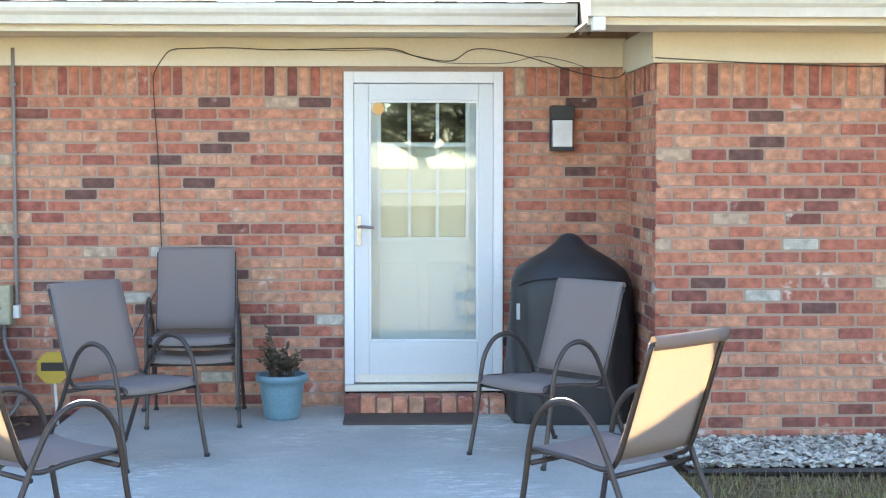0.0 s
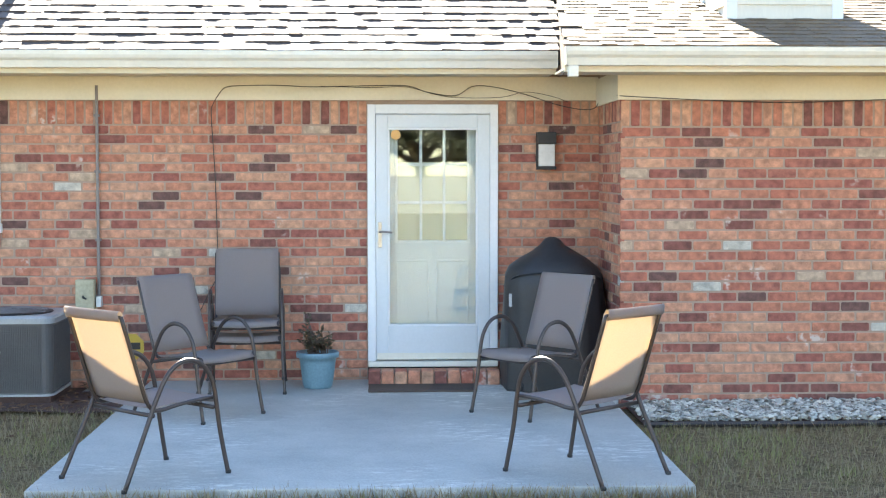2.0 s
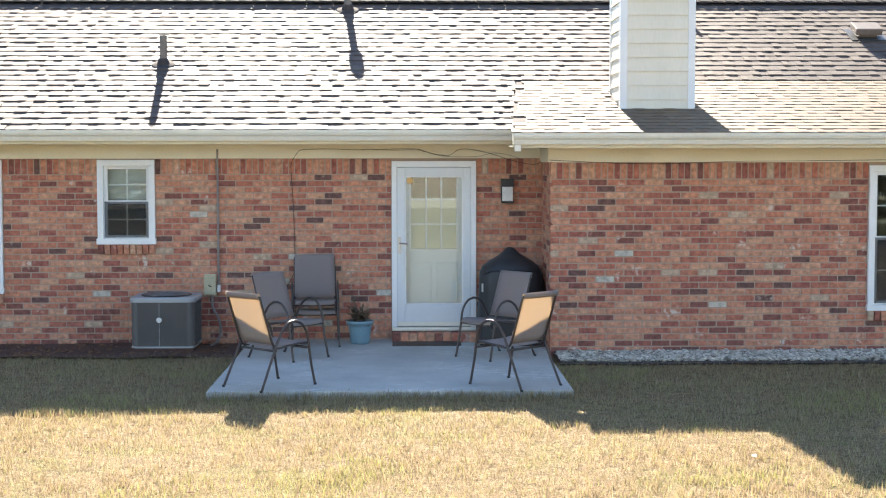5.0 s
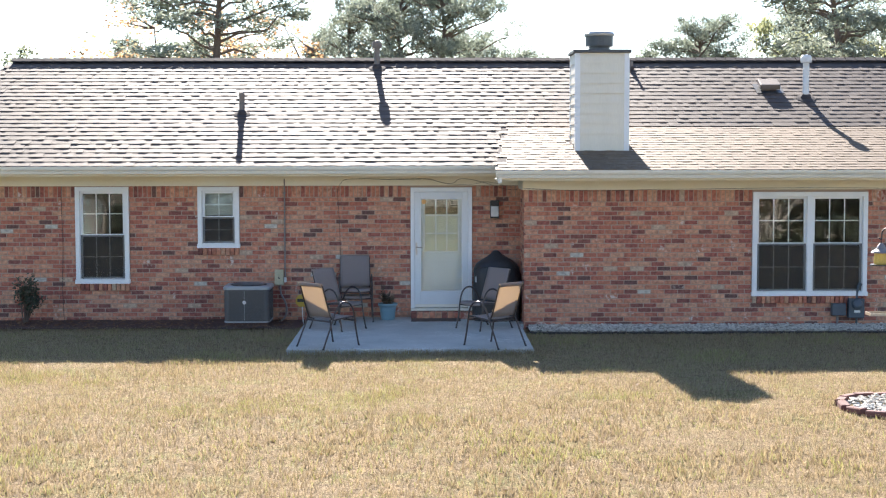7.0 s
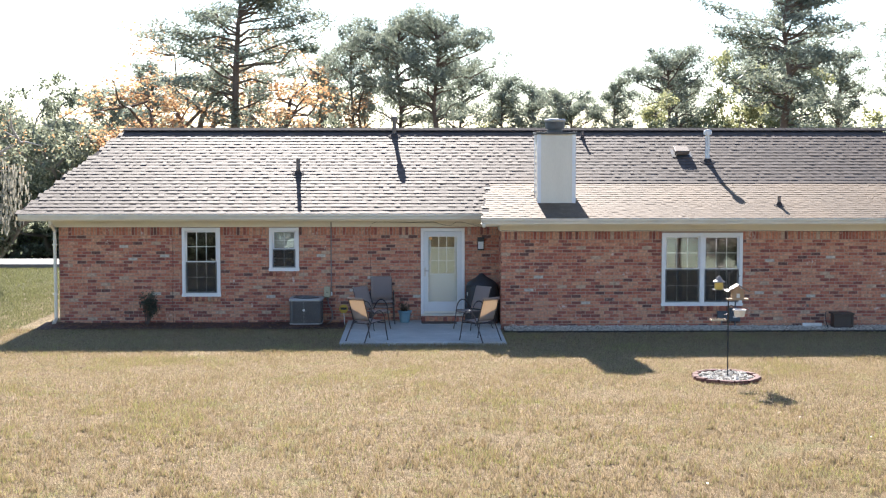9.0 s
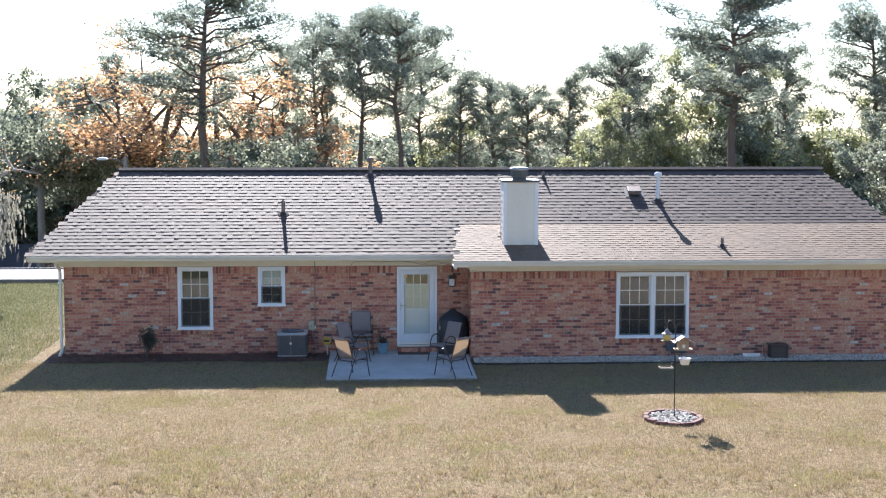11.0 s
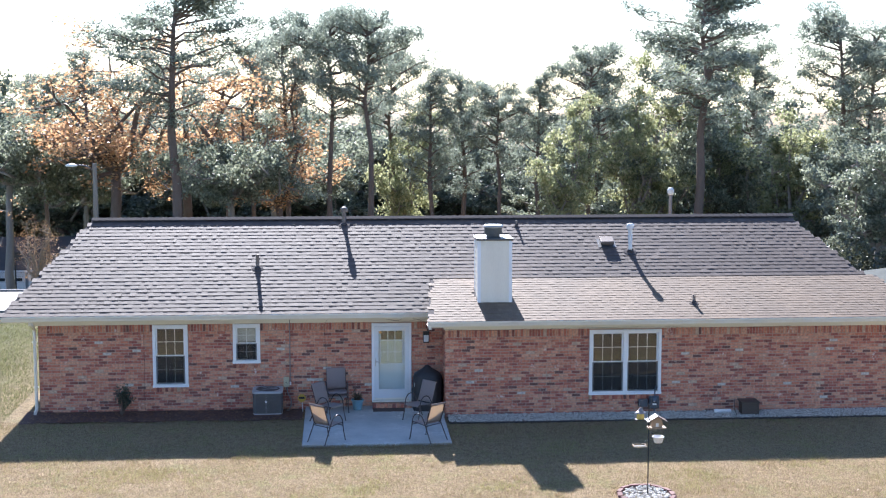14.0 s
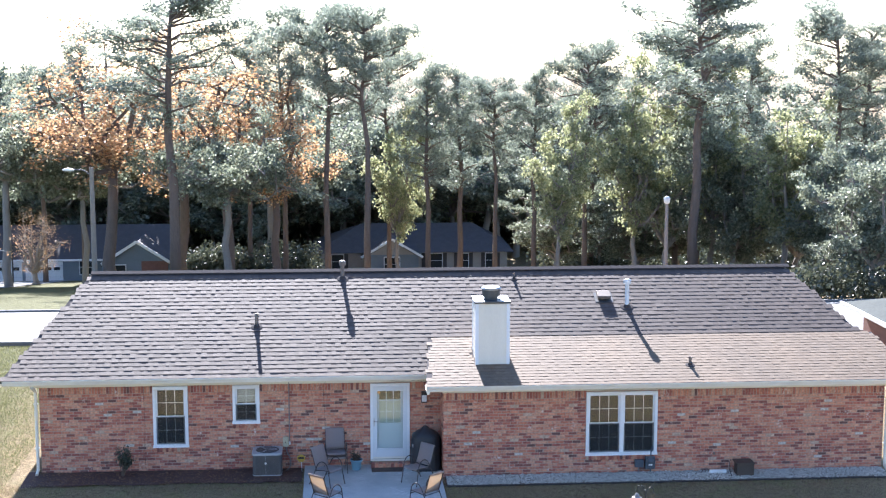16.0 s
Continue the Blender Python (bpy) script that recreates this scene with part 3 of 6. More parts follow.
def wing_edge(y):
    """Left rake of the wing's roof, a little out of square."""
    if y < EY:
        return 0.865 + 0.085 * (y - EY2) / (EY - EY2)
    return 0.95 + 0.15 * (y - EY) / (JY - EY)


roof_wing = deck("roof_wing", [(wing_edge(EY), EY, EZ2 + S2 * (EY - EY2)), (wing_edge(EY2), EY2, EZ2), (XR0 + 0.05, EY2, EZ2), (XR0 - 0.25, JY, JZ), (wing_edge(JY), JY, JZ)], 0.05, RIDGE, "newer tan shingle roof of the projecting wing")
# cheek that closes the step between both slopes
bm = bmesh.new()
for dx in (0.0, 0.05):
    bm.faces.new([bm.verts.new((wing_edge(y) + 0.006 + dx, y, z)) for y, z in ((EY2 + 0.10, EZ2 - 0.03), (JY, JZ - 0.06), (EY, EZ - 0.03), (EY - 0.01, EZ - 0.2), (EY2 + 0.10, EZ2 - 0.17))])
part("cheek", bm, SHINGLE2_MANY, roof_wing)
TAB_W = (0.08, 0.11, 0.15, 0.21)


def tab_mesh(name, w, thick, run, material):
    s = Soup()
    h = w / 2
    s.add([(-h, 0, 0), (h, 0, 0), (-h, 0, thick), (h, 0, thick), (-h, run, 0.003), (h, run, 0.003)], [(0, 1, 3, 2), (2, 3, 5, 4), (0, 2, 4), (1, 5, 3)])
    return s.mesh(name, material)


def shingle(roof, slope, ey, ez, top_y, x_at, run, thicks, one, many, pick, seed, skip=None):
    r = random.Random(seed)
    ang = math.atan(slope)
    dy = run * math.cos(ang)
    meshes = {(w, t): tab_mesh("shingle", w, t, run * 1.12, one) for w in TAB_W for t in thicks}
    field = Soup()
    count, k = 0, 0
    while ey + k * dy < top_y - dy * 0.4:
        y = ey + k * dy - 0.02
        z = ez + slope * (y - ey) + 0.004
        xa, xb = x_at(y)
        x = xa - r.uniform(0, 0.2)
        thick = r.random() < 0.5
        while x < xb:
            w = r.choice(TAB_W[:3]) if thick else r.choice(TAB_W[1:])
            t = thicks[1] if thick else thicks[0]
            thick = not thick if r.random() < 0.8 else thick
            xc = x + w / 2
            x += w
            if xc - w / 2 < xa - 0.03 or xc + w / 2 > xb + 0.06 or (skip and skip(xc, y)):
                continue
            m = Matrix.Translation((xc, y + r.uniform(-0.006, 0.006), z)) @ Matrix.Rotation(ang + r.uniform(-0.003, 0.003), 4, "X") @ Matrix.Rotation(r.uniform(-0.012, 0.012), 4, "Z")
            if pick(xc, k) and count < 300:
                count += 1
                place("shingle", meshes[w, t], roof).matrix_world = m
            else:
                me = meshes[w, t]
                field.add([m @ v.co for v in me.vertices], [tuple(p.vertices) for p in me.polygons])
        k += 1
    ob = place("shingle_field", field.mesh("shingle_field", many), roof)
    ob["kind"] = "stuff"


def edge(y):
    k = (y - EY) / (RY - EY)
    return XL0 + (XL1 - XL0) * k, XR0 + (XR1 - XR0) * k


ridge_cap = Soup()
x = XL1 - 0.02
while x < XR1:
    for sgn in (-1, 1):
        dy_ = 0.14 * sgn
        z0_ = RZ + 0.066
        ridge_cap.add([(x, RY, z0_ + 0.012), (x + 0.20, RY, z0_), (x + 0.20, RY + dy_, z0_ - 0.14 * S1 - 0.005), (x, RY + dy_, z0_ - 0.14 * S1 + 0.008),
                       (x, RY + dy_, z0_ - 0.14 * S1 - 0.022), (x + 0.20, RY + dy_, z0_ - 0.14 * S1 - 0.022)], [(0, 1, 2, 3), (3, 2, 5, 4)])
    x += 0.20
ob = place("ridge_cap", ridge_cap.mesh("ridge_cap", RIDGE), roof_main, "dark overlapping ridge cap shingles")

# ---------------------------------------------------------------- eaves
def profile_run(name, x0, x1, prof, material, parent=None, label="", y=0.0, z=0.0):
    """Draws a closed y-z outline along x."""
    bm = bmesh.new()
    a, b = [[bm.verts.new((xx, y + py, z + pz)) for py, pz in prof] for xx in (x0, x1)]
    n = len(prof)
    for i in range(n):
        bm.faces.new((a[i], a[(i + 1) % n], b[(i + 1) % n], b[i]))
    bm.faces.new(a[::-1])
    bm.faces.new(b)
    return part(name, bm, material, parent, label)


GUT = [(0, 0), (0, -0.125), (-0.075, -0.125), (-0.083, -0.10), (-0.092, -0.075), (-0.112, -0.055), (-0.122, -0.03), (-0.125, 0.0), (-0.113, 0.004), (-0.108, -0.012), (-0.100, -0.045),
       (-0.08, -0.065), (-0.07, -0.115), (-0.006, -0.115), (-0.006, 0)]
for nm, x0_, x1_, yf, zt, yw in (("eave_main", XL0 + 0.05, 0.94, -0.565, 2.675, 0.0), ("eave_wing", 0.868, XR0, -1.70, 2.615, YR)):
    eave = empty(nm, pose(x0_, yf, zt), label="cream painted eave with soffit, fascia and white gutter", category="eave", kind="structure")
    inv = eave.matrix_world.inverted()
    parts = [profile_run("gutter", x0_, x1_, GUT, GUTTER, None, "off-white enamelled gutter", yf, zt),
             slab_part("fascia", x0_, x1_, yf, yf + 0.025, zt - 0.165, zt - 0.01, CREAM),
             slab_part("soffit", x0_, x1_, yf + 0.027, yw - 0.0, zt - 0.15, zt - 0.135, CREAM),
             slab_part("frieze_board", x0_ + (0.55 if nm == "eave_main" else 0.46), x1_ if nm == "eave_wing" else 1.346, yw - 0.022, yw - 0.001, (TOP if nm == "eave_main" else TOPR), zt - 0.152, CREAM)]
    for o in parts:
        o.parent = eave
        o.matrix_parent_inverse = inv
    bm = bmesh.new()
    cube(bm, x1_ - 0.004 if nm == "eave_main" else x0_ - 0.004, x1_ if nm == "eave_main" else x0_, yf - 0.124, yf, zt - 0.124, zt + 0.002)
    o = part("end_cap", bm, GUTTER)
    o.parent, o.matrix_parent_inverse = eave, inv
tagged(slab_part("frieze_return", 1.328, 1.3495, YR + 0.002, -0.0225, TOPR, 2.50, CREAM), "cream board above the short brick return", "trim", kind="structure")
outlet = tagged(slab_part("gutter_outlet", 0.885, 0.955, -1.79, -1.71, 2.41, 2.487, GUTTER, bevel=0.006), "short white gutter outlet below the soffit", "trim", kind="structure")
rake = Soup()
for xe0, xe1 in ((XL0, XL1), (XR0, XR1)):
    for k in range(2):
        a, b = Vector((xe0, EY, EZ)), Vector((xe1, RY, RZ))
        rake.add([a + Vector((0, 0, -0.16)), b + Vector((0, 0, -0.16)), b + Vector((0, 0, -0.02)), a + Vector((0, 0, -0.02)), a + Vector((0.03, 0, -0.16)), b + Vector((0.03, 0, -0.16)), b + Vector((0.03, 0, -0.02)), a + Vector((0.03, 0, -0.02))],
                 [(0, 1, 2, 3), (7, 6, 5, 4), (0, 4, 5, 1), (3, 2, 6, 7)])
tagged(place("rake_board", rake.mesh("rake_board", CREAM)), "cream rake boards along the gable edges", "trim", kind="structure")
# soffit under the left gable overhang
tagged(slab_part("gable_soffit", XL0 + 0.1, -9.262, -0.53, 10.0, 2.53, 2.545, CREAM), "cream soffit under the gable overhang", "trim", kind="structure")


def downspout(x, y, ztop):
    e = empty("downspout", pose(x, y, 0), label="white rectangular downspout strapped to the house corner", category="downspout", kind="structure")
    bm = tube(bmesh.new(), [(0, -0.50, ztop - 0.14), (0, -0.48, ztop - 0.22), (0, -0.2, ztop - 0.34), (0, -0.06, ztop - 0.45), (0, -0.055, 0.2), (0, -0.07, 0.12), (0, -0.3, 0.04)], 0.052, 8, 0.8)
    part("pipe", bm, GUTTER, e)
    for z in (0.7, 1.9):
        slab_part("strap", -0.058, 0.058, -0.105, 0.0, z, z + 0.03, GUTTER, e)
    return e


downspout(-9.34, 0.0, 2.68)
downspout(13.26, -1.13, 2.61)

# ---------------------------------------------------------------- windows and door
def window(name, x0, x1, z0, z1, y, units, cols, label):
    w = empty(name, pose((x0 + x1) / 2, y, z0), label=label, category="window", kind="structure")
    W, H = x1 - x0, z1 - z0
    f = 0.075
    hw = W / 2
    L = lambda nm, a, b, ya, yb, c, d, mat=WHITE, par=w, bevel=0.004: slab_part(nm, a, b, ya, yb, c, d, mat, par, "", bevel)
    L("window_frame", -hw, hw, -0.035, 0.09, H - f, H - 0.001)
    L("window_frame", -hw, -hw + f, -0.035, 0.09, 0.0, H - f)
    L("window_frame", hw - f, hw, -0.035, 0.09, 0.0, H - f)
    L("window_sill", -hw - 0.012, hw + 0.012, -0.055, 0.09, -0.002, 0.07)
    mull = 0.10
    uw = (W - 2 * f - (units - 1) * mull) / units
    for u in range(units):
        a = -hw + f + u * (uw + mull)
        if u:
            L("mullion", a - mull, a, -0.03, 0.09, 0.07, H - f)
        mid = (0.07 + H - f) / 2
        for nm, c, d, yy in (("lower_sash", 0.07, mid + 0.02, 0.01), ("upper_sash", mid - 0.02, H - f, 0.04)):
            sash = empty(nm)
            sash.parent = w
            s = 0.042
            for p, q, r_, t in ((a, a + s, c, d), (a + uw - s, a + uw, c, d), (a + s, a + uw - s, c, c + s), (a + s, a + uw - s, d - s, d)):
                L("rail", p, q, yy, yy + 0.03, r_, t, WHITE, sash, 0.003)
            gx0, gx1, gz0, gz1 = a + s, a + uw - s, c + s, d - s
            o = slab_part("pane", gx0, gx1, yy + 0.013, yy + 0.0133, gz0, gz1, PANE, sash)
            o.visible_shadow = False
            if nm == "upper_sash":  # pane tilted back on purpose, so it mirrors trees instead of sunlit lawn
                for v in o.data.vertices:
                    v.co.y += 0.052 * ((v.co.z - gz0) / (gz1 - gz0) - 0.6) * (gz1 - gz0)
            for k in range(1, cols):
                xm = gx0 + (gx1 - gx0) * k / cols
                L("muntin", xm - 0.008, xm + 0.008, yy + 0.019, yy + 0.025, gz0, gz1, WHITE, sash, 0)
            if nm == "lower_sash":
                L("insect_screen", a + 0.01, a + uw - 0.01, yy - 0.013, yy - 0.0115, c + 0.012, d - 0.012, MESH, sash, 0)
            zm = (gz0 + gz1) / 2
            L("muntin", gx0, gx1, yy + 0.0255, yy + 0.030, zm - 0.008, zm + 0.008, WHITE, sash, 0)
    return w


window("window_1", *WIN["small"], 0.0, 1, 2, "small white double-hung window with grid panes")
window("window_2", *WIN["tall"], 0.0, 1, 3, "tall white double-hung window with grid panes")
window("window_3", *WIN["pair"], YR, 2, 3, "twin white double-hung window with grid panes")
# blind behind the small window
a, b, c, d = WIN["small"]
tagged(slab_part("window_blind", a + 0.08, b - 0.08, 0.16, 0.165, d - 0.08 - (d - c) * 0.40, d - 0.08, surface("grey_blind", (0.50, 0.50, 0.47), (0.44, 0.44, 0.41), 0.9, fine=40, bump=0.1)), "half-drawn grey blind behind the window", "blind")

door = empty("door_1", pose(0, 0, 0), label="white storm door with full glass over a panelled white door", category="door", kind="structure")
D = lambda nm, a, b, ya, yb, c, d, mat=WHITE, par=door, bevel=0.004, label="": slab_part(nm, a, b, ya, yb, c, d, mat, par, label, bevel)
zs, zt = 0.215, 2.30
D("jamb", -0.529, -0.465, -0.035, 0.14, zs, zt)
D("jamb", 0.465, 0.529, -0.035, 0.14, zs, zt)
D("head", -0.465, 0.465, -0.035, 0.14, zt - 0.075, zt)
D("threshold", -0.529, 0.529, -0.07, 0.24, zs - 0.045, zs, GUTTER, bevel=0.008, label="pale aluminium threshold")
storm = empty("storm_door")
storm.parent = door
for a, b, c, d in ((-0.463, -0.365, zs + 0.01, zt - 0.08), (0.365, 0.463, zs + 0.01, zt - 0.08), (-0.365, 0.365, zt - 0.19, zt - 0.08), (-0.365, 0.365, zs + 0.01, zs + 0.285)):
    D("storm_frame", a, b, -0.028, 0.006, c, d, DOORPAINT, storm, 0.006)
for a, b, c, d in ((-0.365, -0.35, zs + 0.285, zt - 0.19), (0.35, 0.365, zs + 0.285, zt - 0.19), (-0.35, 0.35, zt - 0.205, zt - 0.19), (-0.35, 0.35, zs + 0.285, zs + 0.30)):
    D("glazing_bead", a, b, -0.022, 0.0, c, d, WHITE, storm, 0.003)
o = D("storm_pane", -0.35, 0.35, -0.012, -0.008, zs + 0.30, zt - 0.205, DOORPANE, storm, 0)
o.visible_shadow = False
D("kick_plate", -0.455, 0.455, -0.034, -0.029, zs + 0.012, zs + 0.065, GUTTER, storm, 0.002, "bright metal sweep at the foot of the door")
hb = cube(bmesh.new(), -0.445, -0.415, -0.042, -0.028, 1.14, 1.35, 0.006)
plate = part("handle_plate", hb, surface("satin_nickel", (0.55, 0.53, 0.50), None, 0.3, 0.9, bump=0), storm, "satin nickel handle plate")
part("lever", tube(bmesh.new(), smooth_path([(-0.43, -0.04, 1.270), (-0.43, -0.085, 1.270), (-0.40, -0.095, 1.273), (-0.33, -0.092, 1.265)], 4), [0.009] * 12 + [0.008]), CONDUIT, storm)
bm = lathe(bmesh.new(), [(0.0, 0), (0.04, 0), (0.04, 0.002), (0.0, 0.002)], pose(-0.30, -0.0135, zt - 0.245, 90, 0, 0), 20)
part("round_sticker", bm, surface("orange_sticker", (0.75, 0.42, 0.14), None, 0.5, bump=0, amount=0.1), storm, "small round orange sticker on the glass")
# inner door with nine lights over two panels
inner = empty("inner_door")
inner.parent = door
lx, lz0, lz1 = 0.285, 1.195, 2.125
for a, b, c, d in ((-0.463, -lx, zs, zt - 0.08), (lx, 0.463, zs, zt - 0.08), (-lx, lx, lz1, zt - 0.08), (-lx, lx, zs, lz0)):
    D("door_leaf", a, b, 0.075, 0.115, c, d, DOORPAINT, inner, 0)
for k in (1, 2):
    xm = -lx + 2 * lx * k / 3
    D("muntin", xm - 0.011, xm + 0.011, 0.068, 0.085, lz0, lz1, WHITE, inner, 0.003)
    zm = lz0 + (lz1 - lz0) * k / 3
    D("muntin", -lx, lx, 0.0655, 0.0675, zm - 0.011, zm + 0.011, WHITE, inner, 0)
for a, b, c, d in ((-lx - 0.025, -lx, lz0 - 0.025, lz1 + 0.025), (lx, lx + 0.025, lz0 - 0.025, lz1 + 0.025), (-lx, lx, lz1, lz1 + 0.025), (-lx, lx, lz0 - 0.025, lz0)):
    D("light_frame", a, b, 0.066, 0.0745, c, d, WHITE, inner, 0.003)
o = D("light_pane", -lx, lx, 0.095, 0.099, lz0, lz1, PANE, inner, 0)
o.visible_shadow = False
D("door_shade", -lx, lx, 0.122, 0.125, lz0 + 0.002, lz0 + 0.64, CURTAIN, inner, 0, "cream cafe curtain over the lower panes")
for a, b in ((-0.30, -0.03), (0.03, 0.30)):
    for e, g, c, d in ((a, b, 0.42, 0.435), (a, b, 1.02, 1.035), (a, a + 0.015, 0.435, 1.02), (b - 0.015, b, 0.435, 1.02)):
        D("panel_moulding", e, g, 0.066, 0.0745, c, d, DOORPAINT, inner, 0.003)

# brick step and mat
step = empty("brick_step", pose(0, -0.17, 0), label="low rowlock brick step below the door", category="step", kind="structure")
slab_part("core", -0.50, 0.50, -0.14, 0.165, 0.0, 0.155, MORTAR, step)
sm = brick_mesh("brick", 0.095, 0.15, BRICK_ONE)
for k in range(10):
    o = place("brick", sm, step)
    o.location = (-0.475 + k * 0.1055, -0.148, 0.112 - 0.02)
    o = place("brick", sm, step)
    o.matrix_basis = pose(-0.475 + k * 0.1055, -0.07, 0.158, -90, 0, 0)
tagged(slab_part("door_mat", -0.52, 0.32, -0.72, -0.345, SZ, SZ + 0.014, surface("coir_mat", (0.10, 0.07, 0.055), (0.06, 0.045, 0.04), 0.95, fine=160, bump=0.8), bevel=0.005), "thin dark brown door mat on the patio", "door mat")

# ---------------------------------------------------------------- patio chairs
def chair(label, group, m):
    c = empty("patio_chair", m, label=label, category="chair", group=group)
    wx = 0.275
    for sx in (-1, 1):
        x = sx * wx
        legs = smooth_path([(x * 1.03, -0.335, 0.0), (x, -0.285, 0.25), (x, -0.25, 0.47), (x, -0.215, 0.57), (x, -0.14, 0.645), (x, -0.03, 0.66), (x, 0.07, 0.60), (x, 0.15, 0.47), (x, 0.20, 0.36), (x * 1.05, 0.375, 0.0)], 5)
        part("side_frame", tube(bmesh.new(), legs, 0.0145, 8, 0.75), BRONZE, c, "", True)
        rail = smooth_path([(sx * 0.245, -0.285, 0.405), (sx * 0.245, -0.26, 0.435), (sx * 0.245, -0.05, 0.425), (sx * 0.245, 0.12, 0.405), (sx * 0.245, 0.185, 0.45), (sx * 0.245, 0.235, 0.58), (sx * 0.245, 0.35, 0.93)], 5)
        part("sling_rail", tube(bmesh.new(), rail, 0.0115, 8), BRONZE, c, "", True)
        for y, z in ((-0.335, 0.0), (0.375, 0.0)):
            part("foot_cap", lathe(bmesh.new(), [(0.015, 0.0), (0.0165, 0.012), (0.014, 0.02)], pose(sx * wx * (1.03 if y < 0 else 1.05), y, 0.0), 8), BLACK, c)
    for y, z in ((-0.24, 0.385), (0.17, 0.385)):
        part("cross_bar", tube(bmesh.new(), [(-wx, y, z), (wx, y, z)], 0.012, 8), BRONZE, c, "", True)
    part("top_bar", tube(bmesh.new(), smooth_path([(-0.247, 0.358, 0.928), (-0.12, 0.369, 0.934), (0.12, 0.369, 0.934), (0.247, 0.358, 0.928)], 4), 0.009, 8), BRONZE, c, "", True)

    def cloth(nm, line, sag):
        s = Soup()
        n = 8
        for k, (y, z) in enumerate(line):
            for i in range(n + 1):
                u = i / n * 2 - 1
                dip = sag * (1 - u * u)
                s.v.append((0.247 * u, y + (dip if nm == "backrest" else 0), z - (dip if nm == "seat" else 0)))
        for k in range(len(line) - 1):
            for i in range(n):
                a = k * (n + 1) + i
                s.f.append((a, a + 1, a + n + 2, a + n + 1))
        me = s.mesh(nm, SLING, True)
        ob = place(nm, me, c)
        so = ob.modifiers.new("thickness", "SOLIDIFY")
        so.thickness = 0.003
        return ob

    cloth("seat", [(-0.296, 0.405), (-0.272, 0.447), (-0.15, 0.440), (-0.05, 0.438), (0.05, 0.430), (0.12, 0.420), (0.16, 0.43)], 0.012)
    cloth("backrest", [(0.172, 0.448), (0.197, 0.52), (0.222, 0.585), (0.262, 0.70), (0.302, 0.82), (0.338, 0.935), (0.350, 0.958), (0.366, 0.962), (0.374, 0.95), (0.370, 0.925), (0.362, 0.902)], 0.012)
    return c


G = "sling chairs on the patio"
chair("bronze metal patio chair, tan mesh back glowing with sun", G, pose(-1.70, -3.72, SZ, 0, 0, 136))
chair("bronze metal patio chair, tan mesh back lit from behind", G, pose(0.735, -3.74, SZ, 0, 0, 223))
chair("bronze metal patio chair with taupe mesh sling in shade", G, pose(-1.68, -1.66, SZ, 0, 0, 50))
chair("bronze metal patio chair with taupe mesh in front of the grill", G, pose(0.66, -1.66, SZ, 0, 0, 311))
G2 = "stacked chairs by the wall"
chair("lower taupe mesh patio chair of a stack by the wall", G2, pose(-1.46, -0.46, SZ, 0, 0, 4))
chair("upper taupe mesh patio chair stacked on another one", G2, pose(-1.465, -0.51, SZ + 0.12, 0, 0, 4))

# ---------------------------------------------------------------- flower pot
pot = empty("flower_pot", pose(-0.92, -0.42, SZ), label="glazed blue flower pot with a drying plant", category="flower pot")
part("pot", lathe(bmesh.new(), [(0.105, 0.0), (0.112, 0.01), (0.118, 0.03), (0.14, 0.20), (0.146, 0.235), (0.166, 0.24), (0.170, 0.275), (0.164, 0.285), (0.150, 0.282), (0.146, 0.25), (0.0, 0.245)], None, 32), BLUEPOT, pot, "", True)
part("soil", lathe(bmesh.new(), [(0.0, 0.246), (0.147, 0.248), (0.10, 0.262), (0.0, 0.262)], None, 20), SOIL, pot)
stems = bmesh.new()
leaves = Soup()
for k in range(26):
    a, lean, h = rng.uniform(0, 6.28), rng.uniform(0.02, 0.15), rng.uniform(0.10, 0.34 if k % 5 == 0 else 0.22)
    x, y = rng.uniform(-0.08, 0.08), rng.uniform(-0.08, 0.08)
    top = Vector((x + lean * math.cos(a), y + lean * math.sin(a), 0.26 + h))
    tube(stems, [(x, y, 0.25), (x + lean * 0.3 * math.cos(a), y + lean * 0.3 * math.sin(a), 0.26 + h * 0.5), top], [0.005, 0.004, 0.002], 5)
    for j in range(16):
        f = rng.uniform(0.3, 1.0)
        p = Vector((x, y, 0.25)).lerp(top, f)
        d = Vector((rng.uniform(-1, 1), rng.uniform(-1, 1), rng.uniform(-0.4, 0.8))).normalized() * rng.uniform(0.025, 0.05)
        w = d.cross(Vector((rng.uniform(-1, 1), rng.uniform(-1, 1), 1))).normalized() * 0.012
        leaves.add([p, p + d * 0.5 + w, p + d, p + d * 0.5 - w], [(0, 1, 2, 3)])
part("stems", stems, BARK, pot)
place("leaves", leaves.mesh("leaves", leaf_material("dry_plant_leaves", [(0, (0.10, 0.075, 0.05)), (0.6, (0.16, 0.12, 0.075)), (1, (0.10, 0.11, 0.05))])), pot)

